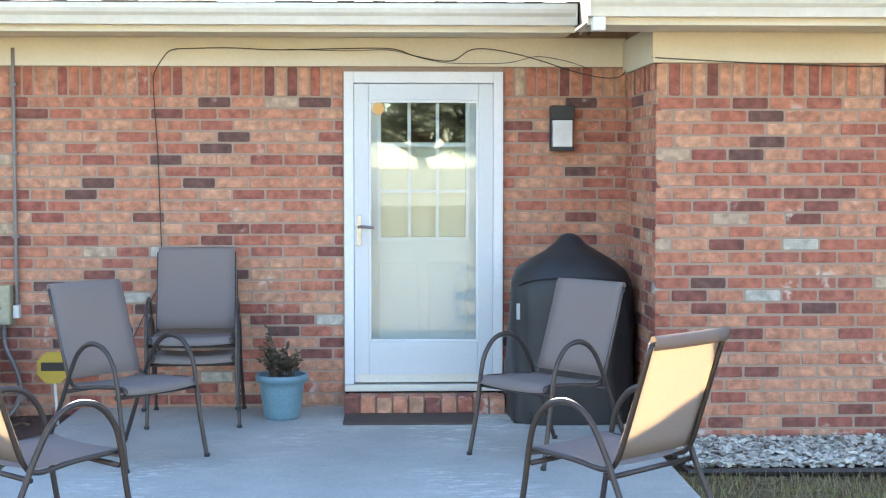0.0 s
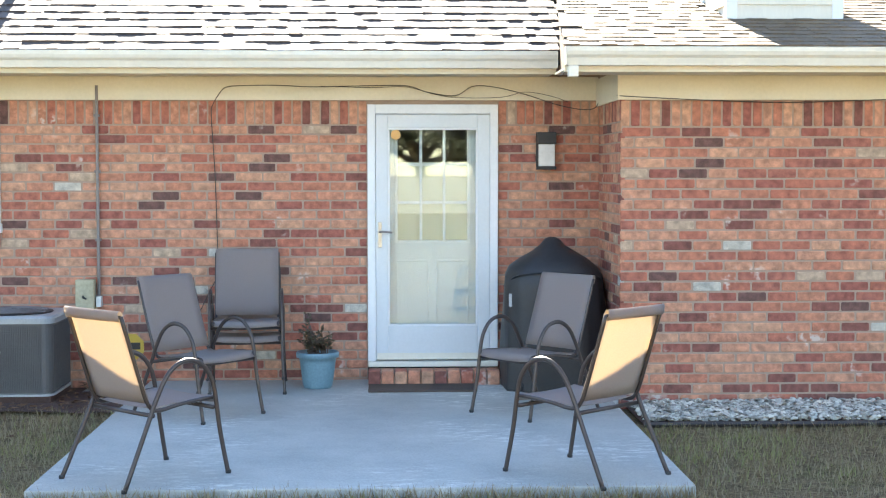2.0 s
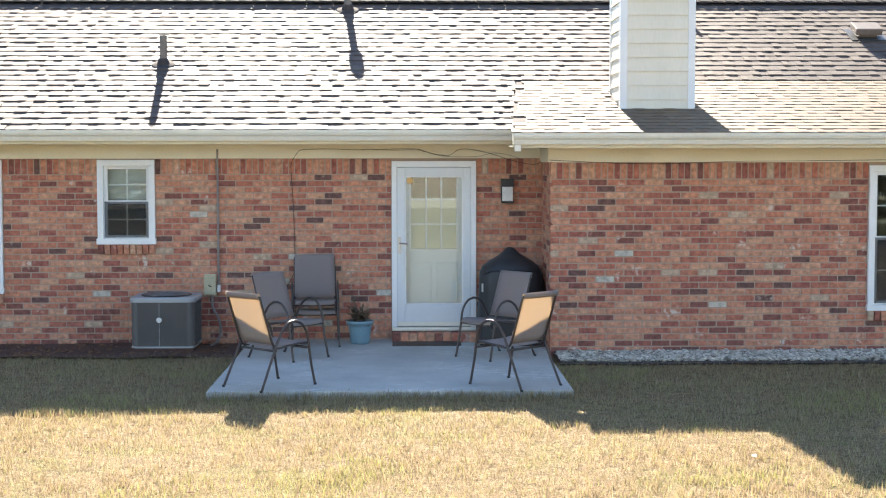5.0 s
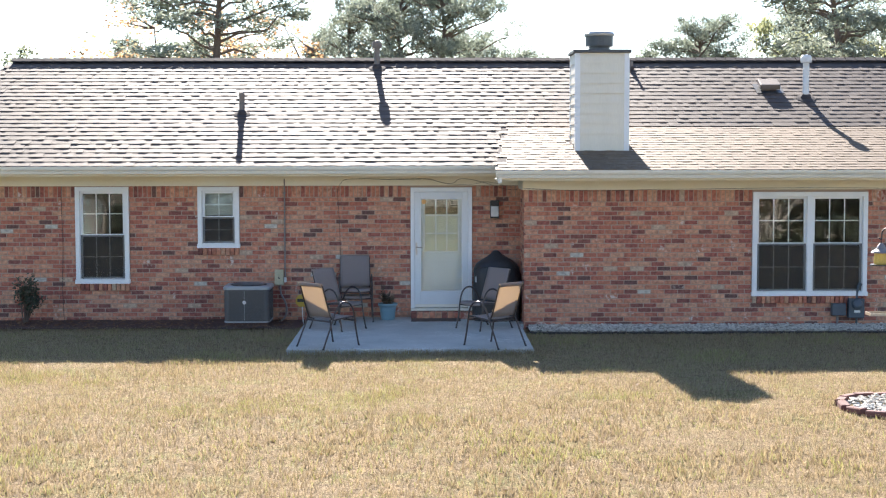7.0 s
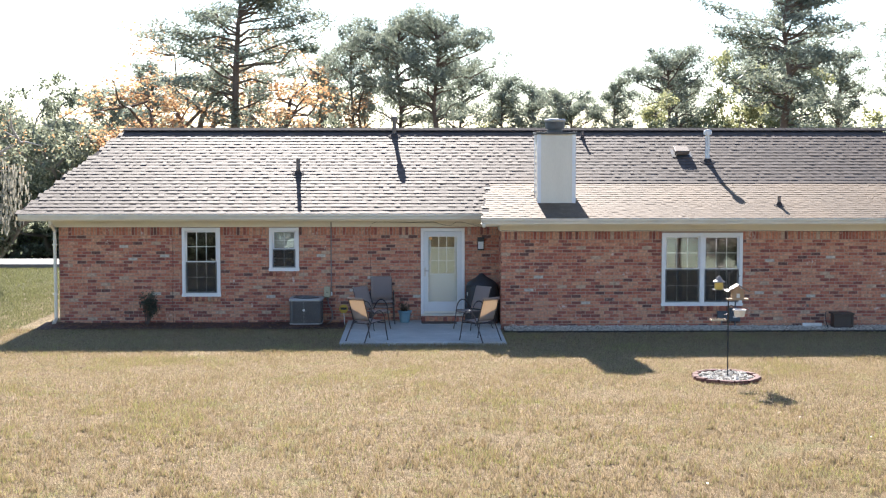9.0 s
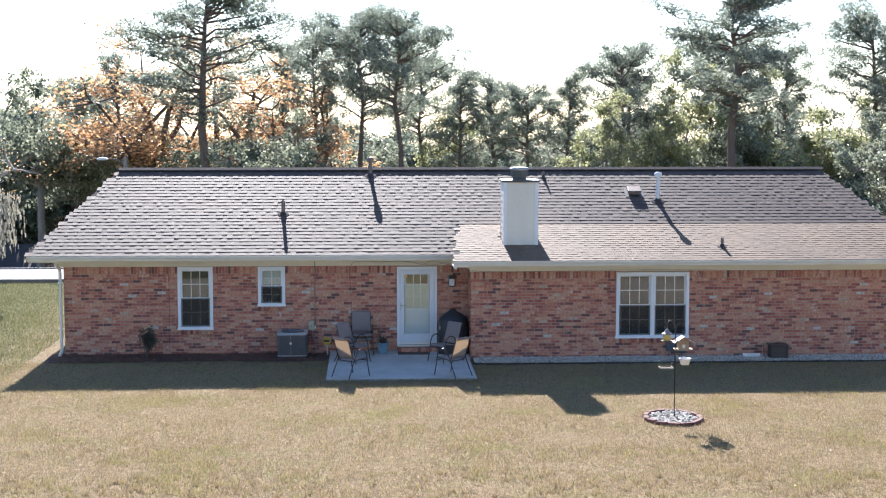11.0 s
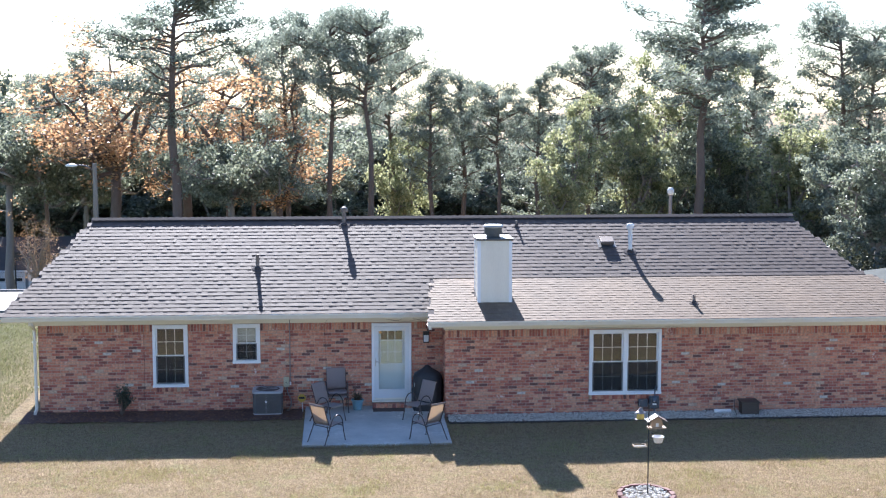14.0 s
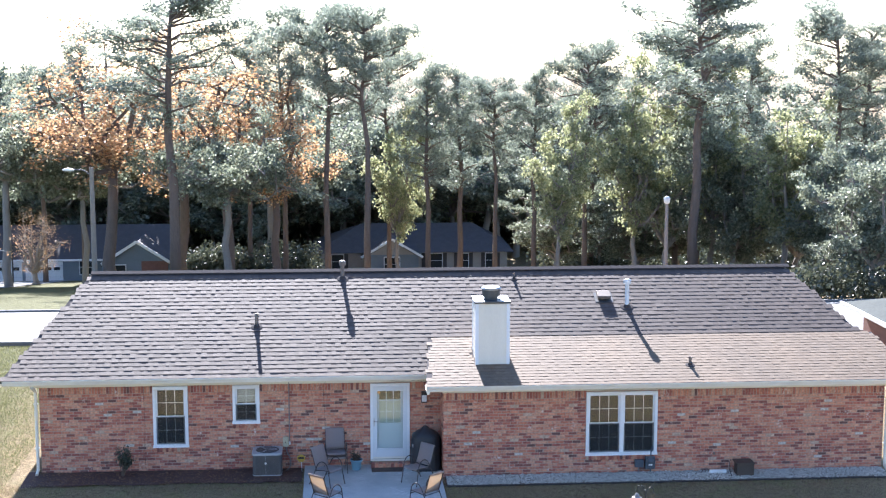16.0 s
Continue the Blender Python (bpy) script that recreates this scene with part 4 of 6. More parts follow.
# ---------------------------------------------------------------- covered grill
def grill_cover():
    g = empty("covered_grill", pose(0.935, -0.46, SZ), label="barbecue grill under a black vinyl cover", category="grill")
    s = Soup()
    levels = [(0.0, 0.40, 0.31), (0.03, 0.405, 0.315), (0.30, 0.40, 0.305), (0.62, 0.40, 0.30), (0.80, 0.40, 0.30), (0.89, 0.388, 0.29), (0.955, 0.35, 0.265), (1.02, 0.265, 0.215), (1.075, 0.165, 0.15), (1.125, 0.092, 0.09), (1.165, 0.06, 0.06), (1.185, 0.02, 0.02)]
    n = 48
    for z, rx, ry in levels:
        for k in range(n):
            a = 2 * math.pi * k / n
            e = 0.55 + 0.3 * min(1, z / 1.2)
            cx, cy = math.cos(a), math.sin(a)
            fold = 1 + (0.035 * math.sin(a * 9 + z * 3) + 0.02 * math.sin(a * 17 + 2)) * (1 - z / 1.3)
            x = rx * math.copysign(abs(cx) ** e, cx) * fold
            y = ry * math.copysign(abs(cy) ** e, cy) * fold
            s.v.append((x + 0.02 * noise.noise((x * 4, z * 4, y * 4)), y, z + 0.015 * noise.noise((x * 5, y * 5, 1))))
    for j in range(len(levels) - 1):
        for k in range(n):
            s.f.append((j * n + k, j * n + (k + 1) % n, j * n + n + (k + 1) % n, j * n + n + k))
    s.f.append(tuple(range((len(levels) - 1) * n, len(levels) * n)))
    place("cover", s.mesh("cover", BLACKCLOTH, True), g)
    part("seam", tube(bmesh.new(), smooth_path([(-0.39, -0.02, 0.80), (-0.29, -0.25, 0.90), (0.0, -0.29, 0.92), (0.29, -0.25, 0.90), (0.39, -0.02, 0.80)], 5), 0.006, 6), BLACKCLOTH, g)
    slab_part("strap", -0.372, -0.350, -0.27, -0.262, 0.66, 0.76, ACTOP, g, "pale cover strap", 0.002)
    for x in (-0.27, 0.27):
        part("wheel", lathe(bmesh.new(), [(0.03, -0.02), (0.045, -0.018), (0.045, 0.018), (0.03, 0.02)], pose(x, -0.25, 0.045, 0, 90, 0), 16), BLACK, g)


grill_cover()

# ---------------------------------------------------------------- air conditioner
def condenser():
    a = empty("air_conditioner", pose(-3.27, -0.50, 0.0) @ Matrix.Scale(0.88, 4), label="dark grey outdoor air conditioner with pale top", category="air conditioner")
    slab_part("pad", -0.41, 0.41, -0.38, 0.40, -0.03, 0.074, SOIL, a, "soil-stained pad", 0.01)

    def ringed(w, d, r, n=6):
        out = []
        for cx, cy, a0 in ((w - r, d - r, 0), (-w + r, d - r, 90), (-w + r, -d + r, 180), (w - r, -d + r, 270)):
            out += [(cx + r * math.cos(radians(a0 + 90 * k / n)), cy + r * math.sin(radians(a0 + 90 * k / n))) for k in range(n + 1)]
        return out

    def loft(nm, levels, material, label=""):
        s = Soup()
        n = 28
        for z, w, d, r in levels:
            s.v += [(x, y, z) for x, y in ringed(w, d, r)]
        for j in range(len(levels) - 1):
            s.f += [(j * n + k, j * n + (k + 1) % n, j * n + n + (k + 1) % n, j * n + n + k) for k in range(n)]
        s.f += [tuple(range((len(levels) - 1) * n, len(levels) * n)), tuple(range(n - 1, -1, -1))]
        return place(nm, s.mesh(nm, material), a, label)

    loft("body", [(0.10, 0.425, 0.40, 0.10), (0.70, 0.425, 0.40, 0.10)], ACGREY)
    loft("base_rail", [(0.075, 0.435, 0.41, 0.11), (0.095, 0.435, 0.41, 0.11)], ACTOP)
    loft("top_cover", [(0.70, 0.445, 0.42, 0.11), (0.745, 0.45, 0.425, 0.11), (0.765, 0.43, 0.405, 0.11)], ACTOP, "pale grey steel top")
    slat = Soup()
    for x in span(-0.33, 0.33, 44):
        slat.block(pose(x, -0.403, 0.40), 0.004, 0.008, 0.56)
    for y in span(-0.30, 0.30, 40):
        for sx in (-1, 1):
            slat.block(pose(sx * 0.428, y, 0.40, 0, 0, 90), 0.004, 0.008, 0.56)
    place("louvre_grille", slat.mesh("louvre_grille", ACGREY), a)["kind"] = "stuff"
    for z in (0.22, 0.36, 0.50, 0.62):
        slab_part("louvre_band", -0.335, 0.335, -0.411, -0.404, z, z + 0.006, ACGREY, a)
    slab_part("seam", -0.043, -0.037, -0.4085, -0.404, 0.11, 0.69, ACTOP, a)
    part("fan_well", lathe(bmesh.new(), [(0.345, 0.7655), (0.35, 0.772), (0.325, 0.774), (0.30, 0.768), (0.0, 0.767)], None, 40), BLACK, a)
    for r in span(0.05, 0.33, 12):
        pts = [(r * math.cos(t), r * math.sin(t), 0.785 + 0.015 * (1 - r / 0.33)) for t in span(0, 2 * math.pi, 36)]
        part("guard_ring", tube(bmesh.new(), pts, 0.0022, 4, 1.0, False), CONDUIT, a)
    for k in range(6):
        t = k * math.pi / 3
        part("guard_spoke", tube(bmesh.new(), [(0.03 * math.cos(t), 0.03 * math.sin(t), 0.797), (0.34 * math.cos(t), 0.34 * math.sin(t), 0.78)], 0.004, 5), CONDUIT, a)
    for k in range(3):
        t = k * 2 * math.pi / 3
        s = Soup()
        s.block(pose(0.16 * math.cos(t), 0.16 * math.sin(t), 0.774, 0, 0, math.degrees(t)) @ pose(0, 0, 0, 14), 0.26, 0.12, 0.004)
        place("fan_blade", s.mesh("fan_blade", ACTOP), a)
    part("badge", lathe(bmesh.new(), [(0.0, 0), (0.036, 0), (0.036, 0.006), (0.0, 0.008)], pose(-0.04, -0.412, 0.46, 90, 0, 0), 24), PVC, a, "plain round white badge")
    return a


condenser()

# ---------------------------------------------------------------- wall fixtures
jb = empty("electrical_box", pose(-2.80, 0, 0.76), label="weathered tan electrical box on the brick wall", category="electrical box")
slab_part("case", -0.075, 0.075, -0.10, -0.002, -0.13, 0.13, BOXPAINT, jb, "", 0.006)
slab_part("lid", -0.068, 0.068, -0.107, -0.1005, -0.115, 0.118, BOXPAINT, jb, "", 0.003)
part("switch_lever", tube(bmesh.new(), [(-0.01, -0.105, 0.0), (-0.008, -0.125, -0.01), (0.02, -0.13, -0.02)], 0.008, 6), CABLE, jb)
slab_part("side_fitting", 0.085, 0.125, -0.07, -0.002, -0.09, -0.005, PVC, jb, "small white fitting", 0.004)
part("whip", tube(bmesh.new(), smooth_path([(0.02, -0.05, -0.13), (0.03, -0.06, -0.28), (0.10, -0.08, -0.42), (0.13, -0.09, -0.56), (0.09, -0.12, -0.70), (-0.02, -0.2, -0.78)], 5), 0.016, 8), CONDUIT, jb, "grey flexible conduit")
cond = empty("conduit", pose(-2.70, 0, 0), label="thin grey conduit rising up the brick wall to the eave", category="conduit")
part("pipe", tube(bmesh.new(), [(0, -0.02, 0.76), (0, -0.02, 2.45)], 0.013, 8), CONDUIT, cond)
for z in (1.2, 1.75, 2.2):
    slab_part("clip", -0.022, 0.022, -0.036, 0.0, z, z + 0.02, CONDUIT, cond)


def cable(pts, r, label, steps=6):
    ob = part("cable", tube(bmesh.new(), smooth_path(pts, steps), r * 0.6, 6), CABLE)
    return tagged(ob, label, "cable")


cable([(-6.53, -0.012, 2.42), (-6.535, -0.014, 2), (-6.52, -0.013, 1.3), (-6.54, -0.013, 0.6), (-6.52, -0.02, 0)], 0.007, "dark cable running down the brick wall")
cable([(-1.62, -0.03, 2.445), (-1.69, -0.03, 2.42), (-1.77, -0.02, 2.3), (-1.785, -0.012, 2.2), (-1.76, -0.014, 1.75), (-1.745, -0.013, 1.2), (-1.74, -0.013, 0.95), (-1.83, -0.014, 0.75), (-1.95, -0.02, 0.5)], 0.006, "dark cable hanging down the brick wall behind the chairs")
cable([(-1.64, -0.032, 2.445), (-1.3, -0.032, 2.453), (-0.95, -0.03, 2.44), (-0.6, -0.034, 2.448), (-0.22, -0.034, 2.45), (-0.05, -0.036, 2.4), (0.18, -0.036, 2.37), (0.32, -0.036, 2.445), (0.5, -0.034, 2.44), (0.75, -0.05, 2.38), (1.0, -0.05, 2.3), (1.2, -0.05, 2.26), (1.31, -0.06, 2.27), (1.335, -0.2, 2.33)], 0.006, "dark cable looped along the cream frieze board")
cable([(-0.9, -0.03, 2.445), (-0.5, -0.033, 2.435), (-0.22, -0.034, 2.44), (0.02, -0.034, 2.38), (0.2, -0.034, 2.355), (0.55, -0.034, 2.358), (0.75, -0.036, 2.4), (0.95, -0.036, 2.37), (1.1, -0.04, 2.32)], 0.004, "thin second cable crossing the frieze board")
cable([(1.36, -1.10, 2.32), (1.37, -1.155, 2.31), (1.9, -1.15, 2.285), (2.6, -1.15, 2.265), (3.4, -1.15, 2.29), (4.4, -1.15, 2.3), (5.5, -1.165, 2.31), (6.6, -1.165, 2.31), (7.8, -1.15, 2.295), (9.2, -1.15, 2.27), (10.5, -1.15, 2.295)], 0.006, "dark cable sagging along the top of the wing wall")

sc = empty("wall_lantern", pose(0.92, 0, 1.925), label="black box wall lantern with frosted white glass", category="wall lamp")
slab_part("back_plate", -0.078, 0.078, -0.022, -0.001, -0.152, 0.152, BLACK, sc, "", 0.003)
slab_part("hood", -0.077, 0.077, -0.115, -0.023, 0.055, 0.15, BLACK, sc, "", 0.006)
slab_part("shade", -0.066, 0.066, -0.105, -0.025, -0.125, 0.054, LAMPGLASS, sc, "frosted white glass", 0.008)
slab_part("base", -0.077, 0.077, -0.112, -0.023, -0.152, -0.1255, BLACK, sc, "", 0.004)

mt = empty("utility_meter", pose(6.85, YR, 0.0), label="blue-grey utility meter box under the window", category="utility meter")
METER = surface("blue_grey_enamel", (0.075, 0.095, 0.12), (0.06, 0.075, 0.09), 0.5, 0.2, fine=60, bump=0.05)
slab_part("box", -0.13, 0.13, -0.14, -0.003, 0.16, 0.48, METER, mt, "", 0.015)
part("meter_dome", lathe(bmesh.new(), [(0.085, 0.0), (0.085, 0.05), (0.07, 0.08), (0.0, 0.09)], pose(0, -0.135, 0.39, 90, 0, 0), 20), METER, mt, "", True)
slab_part("plate", -0.045, 0.055, -0.146, -0.141, 0.25, 0.29, PVC, mt, "pale plate")
part("riser", tube(bmesh.new(), smooth_path([(0.02, -0.05, 0.48), (0.03, -0.05, 0.60), (0.05, -0.06, 0.72), (0.10, -0.04, 0.70)], 4), 0.02, 8), METER, mt)
part("lower_pipe", tube(bmesh.new(), [(0.02, -0.06, -0.02), (0.02, -0.06, 0.16)], 0.018, 8), METER, mt)
slab_part("side_box", -0.40, -0.17, -0.12, -0.003, 0.20, 0.40, METER, mt, "", 0.01)
part("side_pipe", tube(bmesh.new(), [(-0.30, -0.07, -0.02), (-0.30, -0.07, 0.20)], 0.02, 8), CONDUIT, mt)

hb = empty("hose_box", pose(9.30, -1.52, 0.0) @ Matrix.Scale(0.84, 4), label="dark brown hose box standing in white stones", category="hose box")
HB = surface("dark_brown_resin", (0.07, 0.052, 0.042), (0.05, 0.038, 0.032), 0.6, fine=60, bump=0.1, stretch=(1, 1, 8))
slab_part("body", -0.25, 0.25, -0.22, 0.22, -0.02, 0.42, HB, hb, "", 0.015)
slab_part("lid", -0.29, 0.29, -0.26, 0.27, 0.43, 0.475, HB, hb, "raised dark lid", 0.012)
for x in (-0.24, 0.24):
    slab_part("corner_post", x - 0.03, x + 0.03, -0.235, -0.205, 0.0, 0.43, HB, hb, "", 0.006)
cable([(8.96, -1.45, 0.42), (8.90, -1.60, 0.38), (8.88, -1.72, 0.2), (8.92, -1.74, 0.06), (8.80, -1.70, 0.055)], 0.014, "green garden hose hanging beside the hose box")
tagged(part("downspout_extension", tube(bmesh.new(), [(8.42, -1.40, 0.09), (8.86, -1.42, 0.09)], 0.055, 12), PVC), "short white plastic drain pipe on the stones", "drain pipe")
tagged(slab_part("wall_tap", 8.56, 8.60, -1.26, -1.181, 0.50, 0.56, RUST, bevel=0.006), "small brass garden tap on the brick wall", "tap")

# security sign: plain shapes only
sg = empty("yard_sign", pose(-2.39, -0.34, -0.24), label="yellow octagonal yard sign on a thin stake", category="yard sign")
part("stake", tube(bmesh.new(), [(0.04, 0, -0.05), (0.0, 0.0, 0.62)], 0.009, 6), PVC, sg)
bm = bmesh.new()
bmesh.ops.create_cone(bm, cap_ends=True, segments=8, radius1=0.11, radius2=0.11, depth=0.012, matrix=pose(0.0, -0.014, 0.62, 90, 0, 0) @ pose(0, 0, 0, 0, 0, 22.5))
part("face", bm, surface("yellow_enamel", (0.54, 0.36, 0.045), (0.46, 0.30, 0.04), 0.45, bump=0, amount=0.1), sg)
slab_part("dark_bar", -0.075, 0.075, -0.0235, -0.0205, 0.60, 0.655, BLACK, sg, "plain dark bar")

# ---------------------------------------------------------------- chimney and roof fittings
ch = empty("chimney", pose(2.69, -0.21, 0), label="cream lap-sided chimney with white corner boards and steel cap", category="chimney", kind="structure")
cw, cd, cz0, cz1 = 0.455, 0.47, 2.70, 4.56
slab_part("core", -cw + 0.02, cw - 0.02, -cd + 0.02, cd - 0.02, cz0, cz1, SIDING, ch)
nlap = 11
lap = (cz1 - cz0) / nlap
for k in range(nlap):
    z = cz0 + k * lap
    for side, wdt in ((0, cw), (1, cd), (2, cw), (3, cd)):
        s = Soup()
        h = wdt - 0.085
        off = (cd if side % 2 == 0 else cw)
        s.add([(-h, -off + 0.002, z), (h, -off + 0.002, z), (h, -off + 0.016, z + lap), (-h, -off + 0.016, z + lap), (-h, -off + 0.019, z), (h, -off + 0.019, z)], [(0, 1, 2, 3), (0, 4, 5, 1)])
        o = place("siding_board", s.mesh("siding_board", SIDING), ch)
        o.rotation_euler = (0, 0, radians(90 * side))
for sx in (-1, 1):
    for sy in (-1, 1):
        bm = bmesh.new()
        cube(bm, sx * cw - (0.085 if sx > 0 else 0), sx * cw + (0.085 if sx < 0 else 0), sy * cd - (0.018 if sy > 0 else 0), sy * cd + (0.018 if sy < 0 else 0), cz0, cz1)
        cube(bm, sx * cw - (0.018 if sx > 0 else 0), sx * cw + (0.018 if sx < 0 else 0), sy * cd - (0.085 if sy > 0 else -0.019), sy * cd + (0.085 if sy < 0 else -0.019), cz0, cz1)
        part("corner_board", bm, WHITE, ch)
slab_part("chase_cover", -cw - 0.03, cw + 0.03, -cd - 0.03, cd + 0.03, cz1, cz1 + 0.055, CAPMETAL, ch, "dark steel chase cover", 0.008)
part("flue", lathe(bmesh.new(), [(0.18, cz1 + 0.05), (0.18, cz1 + 0.13), (0.235, cz1 + 0.135), (0.235, cz1 + 0.30), (0.20, cz1 + 0.30), (0.0, cz1 + 0.30)], None, 28), CAPMETAL, ch)
part("flue_cap", lathe(bmesh.new(), [(0.0, cz1 + 0.305), (0.255, cz1 + 0.305), (0.26, cz1 + 0.34), (0.23, cz1 + 0.37), (0.0, cz1 + 0.385)], None, 28), surface("galvanised_cap", (0.42, 0.43, 0.44), None, 0.4, 0.7), ch, "bright galvanised cap")


def roof_z(x, y):
    return max(EZ + S1 * (y - EY), EZ2 + S2 * (y - EY2) if x > 0.9 and y < JY else -9)


def vent(name, x, y, h, r, material, label, top=None):
    z = roof_z(x, y)
    e = empty(name, pose(x, y, z), label=label, category="vent pipe", kind="structure")
    sl = S2 if x > 0.9 and y < JY else S1
    a = math.degrees(math.atan(sl))
    part("flashing", lathe(bmesh.new(), [(r * 3.2, 0.012), (r * 3.0, 0.022), (r * 1.7, 0.03), (r * 1.25, 0.09), (r, 0.1)], pose(0, 0, 0, a), 16), RIDGE, e)
    prof = [(r, -0.05), (r, h)] + ([(r * 1.7, h), (r * 1.8, h + 0.03), (r * 1.8, h + 0.10), (r * 1.2, h + 0.14), (0, h + 0.15)] if top == "cap" else [(r * 0.8, h), (r * 0.8, h - 0.05), (0.0, h - 0.05)])
    part("pipe", lathe(bmesh.new(), prof, None, 14), material, e)
    if top == "collar":
        for zz in (0.55, 0.8):
            part("collar", lathe(bmesh.new(), [(r * 1.5, h * zz), (r * 1.7, h * zz + 0.02), (r * 1.5, h * zz + 0.05)], None, 14), material, e)
    return e


vent("vent_pipe", -3.60, 1.465, 0.40, 0.05, RUST, "dark vent pipe on the old shingle roof")
vent("vent_stack", -1.22, 3.72, 0.40, 0.055, RUST, "dark capped flue stack near the ridge", "cap")
vent("plastic_flue", 6.85, 2.17, 0.68, 0.06, PVC, "white plastic flue pipe with a square cap", "cap")
vent("vent_pipe", 3.78, 3.58, 0.20, 0.03, RUST, "small rusty vent pipe near the ridge")
vent("vent_pipe", 7.95, -0.89, 0.24, 0.04, RUST, "rusty vent pipe on the newer shingle roof")
rv = empty("roof_vent", pose(6.25, 2.63, roof_z(6.25, 2.63), math.degrees(math.atan(S1))), label="low brown box vent on the shingle roof", category="roof vent", kind="structure")
slab_part("hood", -0.19, 0.19, -0.16, 0.16, 0.06, 0.16, RUST, rv, "", 0.015)
slab_part("neck", -0.13, 0.13, -0.11, 0.11, 0.0, 0.06, RUST, rv)
slab_part("flange", -0.26, 0.26, -0.24, 0.24, 0.012, 0.026, CAPMETAL, rv)

# ---------------------------------------------------------------- stones, feeder
def stones(name, n, spot, size, label, seed):
    r = random.Random(seed)
    s = Soup()
    base = [(1, 0, 0), (0, 1, 0), (-1, 0, 0), (0, -1, 0), (0, 0, 1), (0.7, 0.7, 0.45), (-0.7, 0.7, 0.4), (-0.7, -0.7, 0.45), (0.7, -0.7, 0.4)]
    faces = [(0, 5, 8), (4, 8, 5), (1, 6, 5), (4, 5, 6), (2, 7, 6), (4, 6, 7), (3, 8, 7), (4, 7, 8), (0, 1, 5), (1, 2, 6), (2, 3, 7), (3, 0, 8)]
    for _ in range(n):
        x, y, z = spot(r)
        k = size * r.uniform(0.6, 1.5)
        m = Matrix.Translation((x, y, z)) @ Euler((r.uniform(-0.5, 0.5), r.uniform(-0.5, 0.5), r.uniform(0, 6.28))).to_matrix().to_4x4() @ Matrix.Diagonal((k * r.uniform(0.8, 1.4), k * r.uniform(0.6, 1.0), k * r.uniform(0.5, 0.8), 1))
        s.add([m @ Vector(v) * 1 for v in base], faces)
    return tagged(place(name, s.mesh(name, STONE)), label, "stones", kind="stuff")


GY0, GY1 = -1.95, -1.14
tagged(sheet("stone_bed", span(1.39, 13.2, 30), span(GY0, GY1, 4), SOIL, 0.02), "dark soil under the stone strip", "soil bed", kind="structure")
stones("landscape_stones", 21000, lambda r: (r.uniform(1.42, 13.15), r.uniform(GY0 + 0.03, GY1 - 0.01), 0.025 + r.uniform(0, 0.035)), 0.0195, "white and grey landscape stones along the wall", 5)
edg = bmesh.new()
tube(edg, [(1.39 + 0.4 * k, GY0 - 0.02 + 0.012 * math.sin(k * 1.7), 0.018) for k in range(31)], 0.020, 6, 1.0)
tagged(part("garden_edging", edg, surface("brown_plastic_edging", (0.055, 0.04, 0.035), None, 0.6)), "dark brown edging along the stone strip", "edging", kind="structure")
FX, FY = 5.10, -8.6
ring = empty("stone_ring", pose(FX - 0.05, FY - 0.1, 0), label="ring of red edging bricks round white stones", category="edging ring")
REDBRICK = surface("red_edging_brick", (0.165, 0.072, 0.062), (0.11, 0.05, 0.045), 0.85, fine=90, bump=0.4)
for k in range(14):
    a = 2 * math.pi * k / 14
    s = Soup()
    s.block(pose(0.56 * math.cos(a), 0.70 * math.sin(a), 0.028, rng.uniform(-4, 4), rng.uniform(-4, 4), math.degrees(a) + 90 + rng.uniform(-5, 5)), 0.235, 0.10, 0.07, 0.012)
    place("edging_brick", s.mesh("edging_brick", REDBRICK), ring)


def disc(r):
    a, q = r.uniform(0, 6.28), math.sqrt(r.random())
    return FX - 0.05 + 0.48 * q * math.cos(a), FY - 0.1 + 0.62 * q * math.sin(a), 0.02 + r.uniform(0, 0.03)


stones("ring_stones", 420, disc, 0.032, "white stones inside the edging ring", 6)

fp = empty("bird_feeder_pole", pose(FX, FY, 0), label="dark shepherd's hook pole carrying bird feeders", category="bird feeder pole")
part("pole", tube(bmesh.new(), [(0, 0, -0.05), (0, 0, 1.95)], 0.013, 8), BLACK, fp)
for sx, hgt in ((-1, 2.05), (1, 2.0)):
    part("hook", tube(bmesh.new(), smooth_path([(0, 0, 1.78), (sx * 0.03, 0, hgt - 0.08), (sx * 0.10, 0, hgt), (sx * 0.17, 0, hgt - 0.04), (sx * 0.18, 0, hgt - 0.13), (sx * 0.21, 0, hgt - 0.11)], 5), 0.007, 6), BLACK, fp)
part("tray_arm", tube(bmesh.new(), smooth_path([(0, 0, 1.18), (-0.06, 0, 1.16), (-0.10, -0.02, 1.12)], 4), 0.008, 6), BLACK, fp)
part("cup_arm", tube(bmesh.new(), smooth_path([(0, 0, 1.30), (0.05, 0, 1.34), (0.10, 0, 1.30)], 4), 0.008, 6), BLACK, fp)
lf = empty("lantern_feeder", pose(FX - 0.18, FY, 1.62) @ Matrix.Scale(0.86, 4), label="yellow seed lantern feeder hanging from a hook", category="bird feeder")
part("roof", lathe(bmesh.new(), [(0.135, 0.17), (0.12, 0.19), (0.07, 0.22), (0.05, 0.26), (0.02, 0.30), (0.0, 0.30)], None, 16), CONDUIT, lf)
part("seed_tube", lathe(bmesh.new(), [(0.085, 0.015), (0.095, 0.03), (0.09, 0.17), (0.0, 0.17)], None, 16), surface("yellow_seed", (0.62, 0.44, 0.10), (0.45, 0.30, 0.08), 0.6, fine=90, bump=0.4), lf)
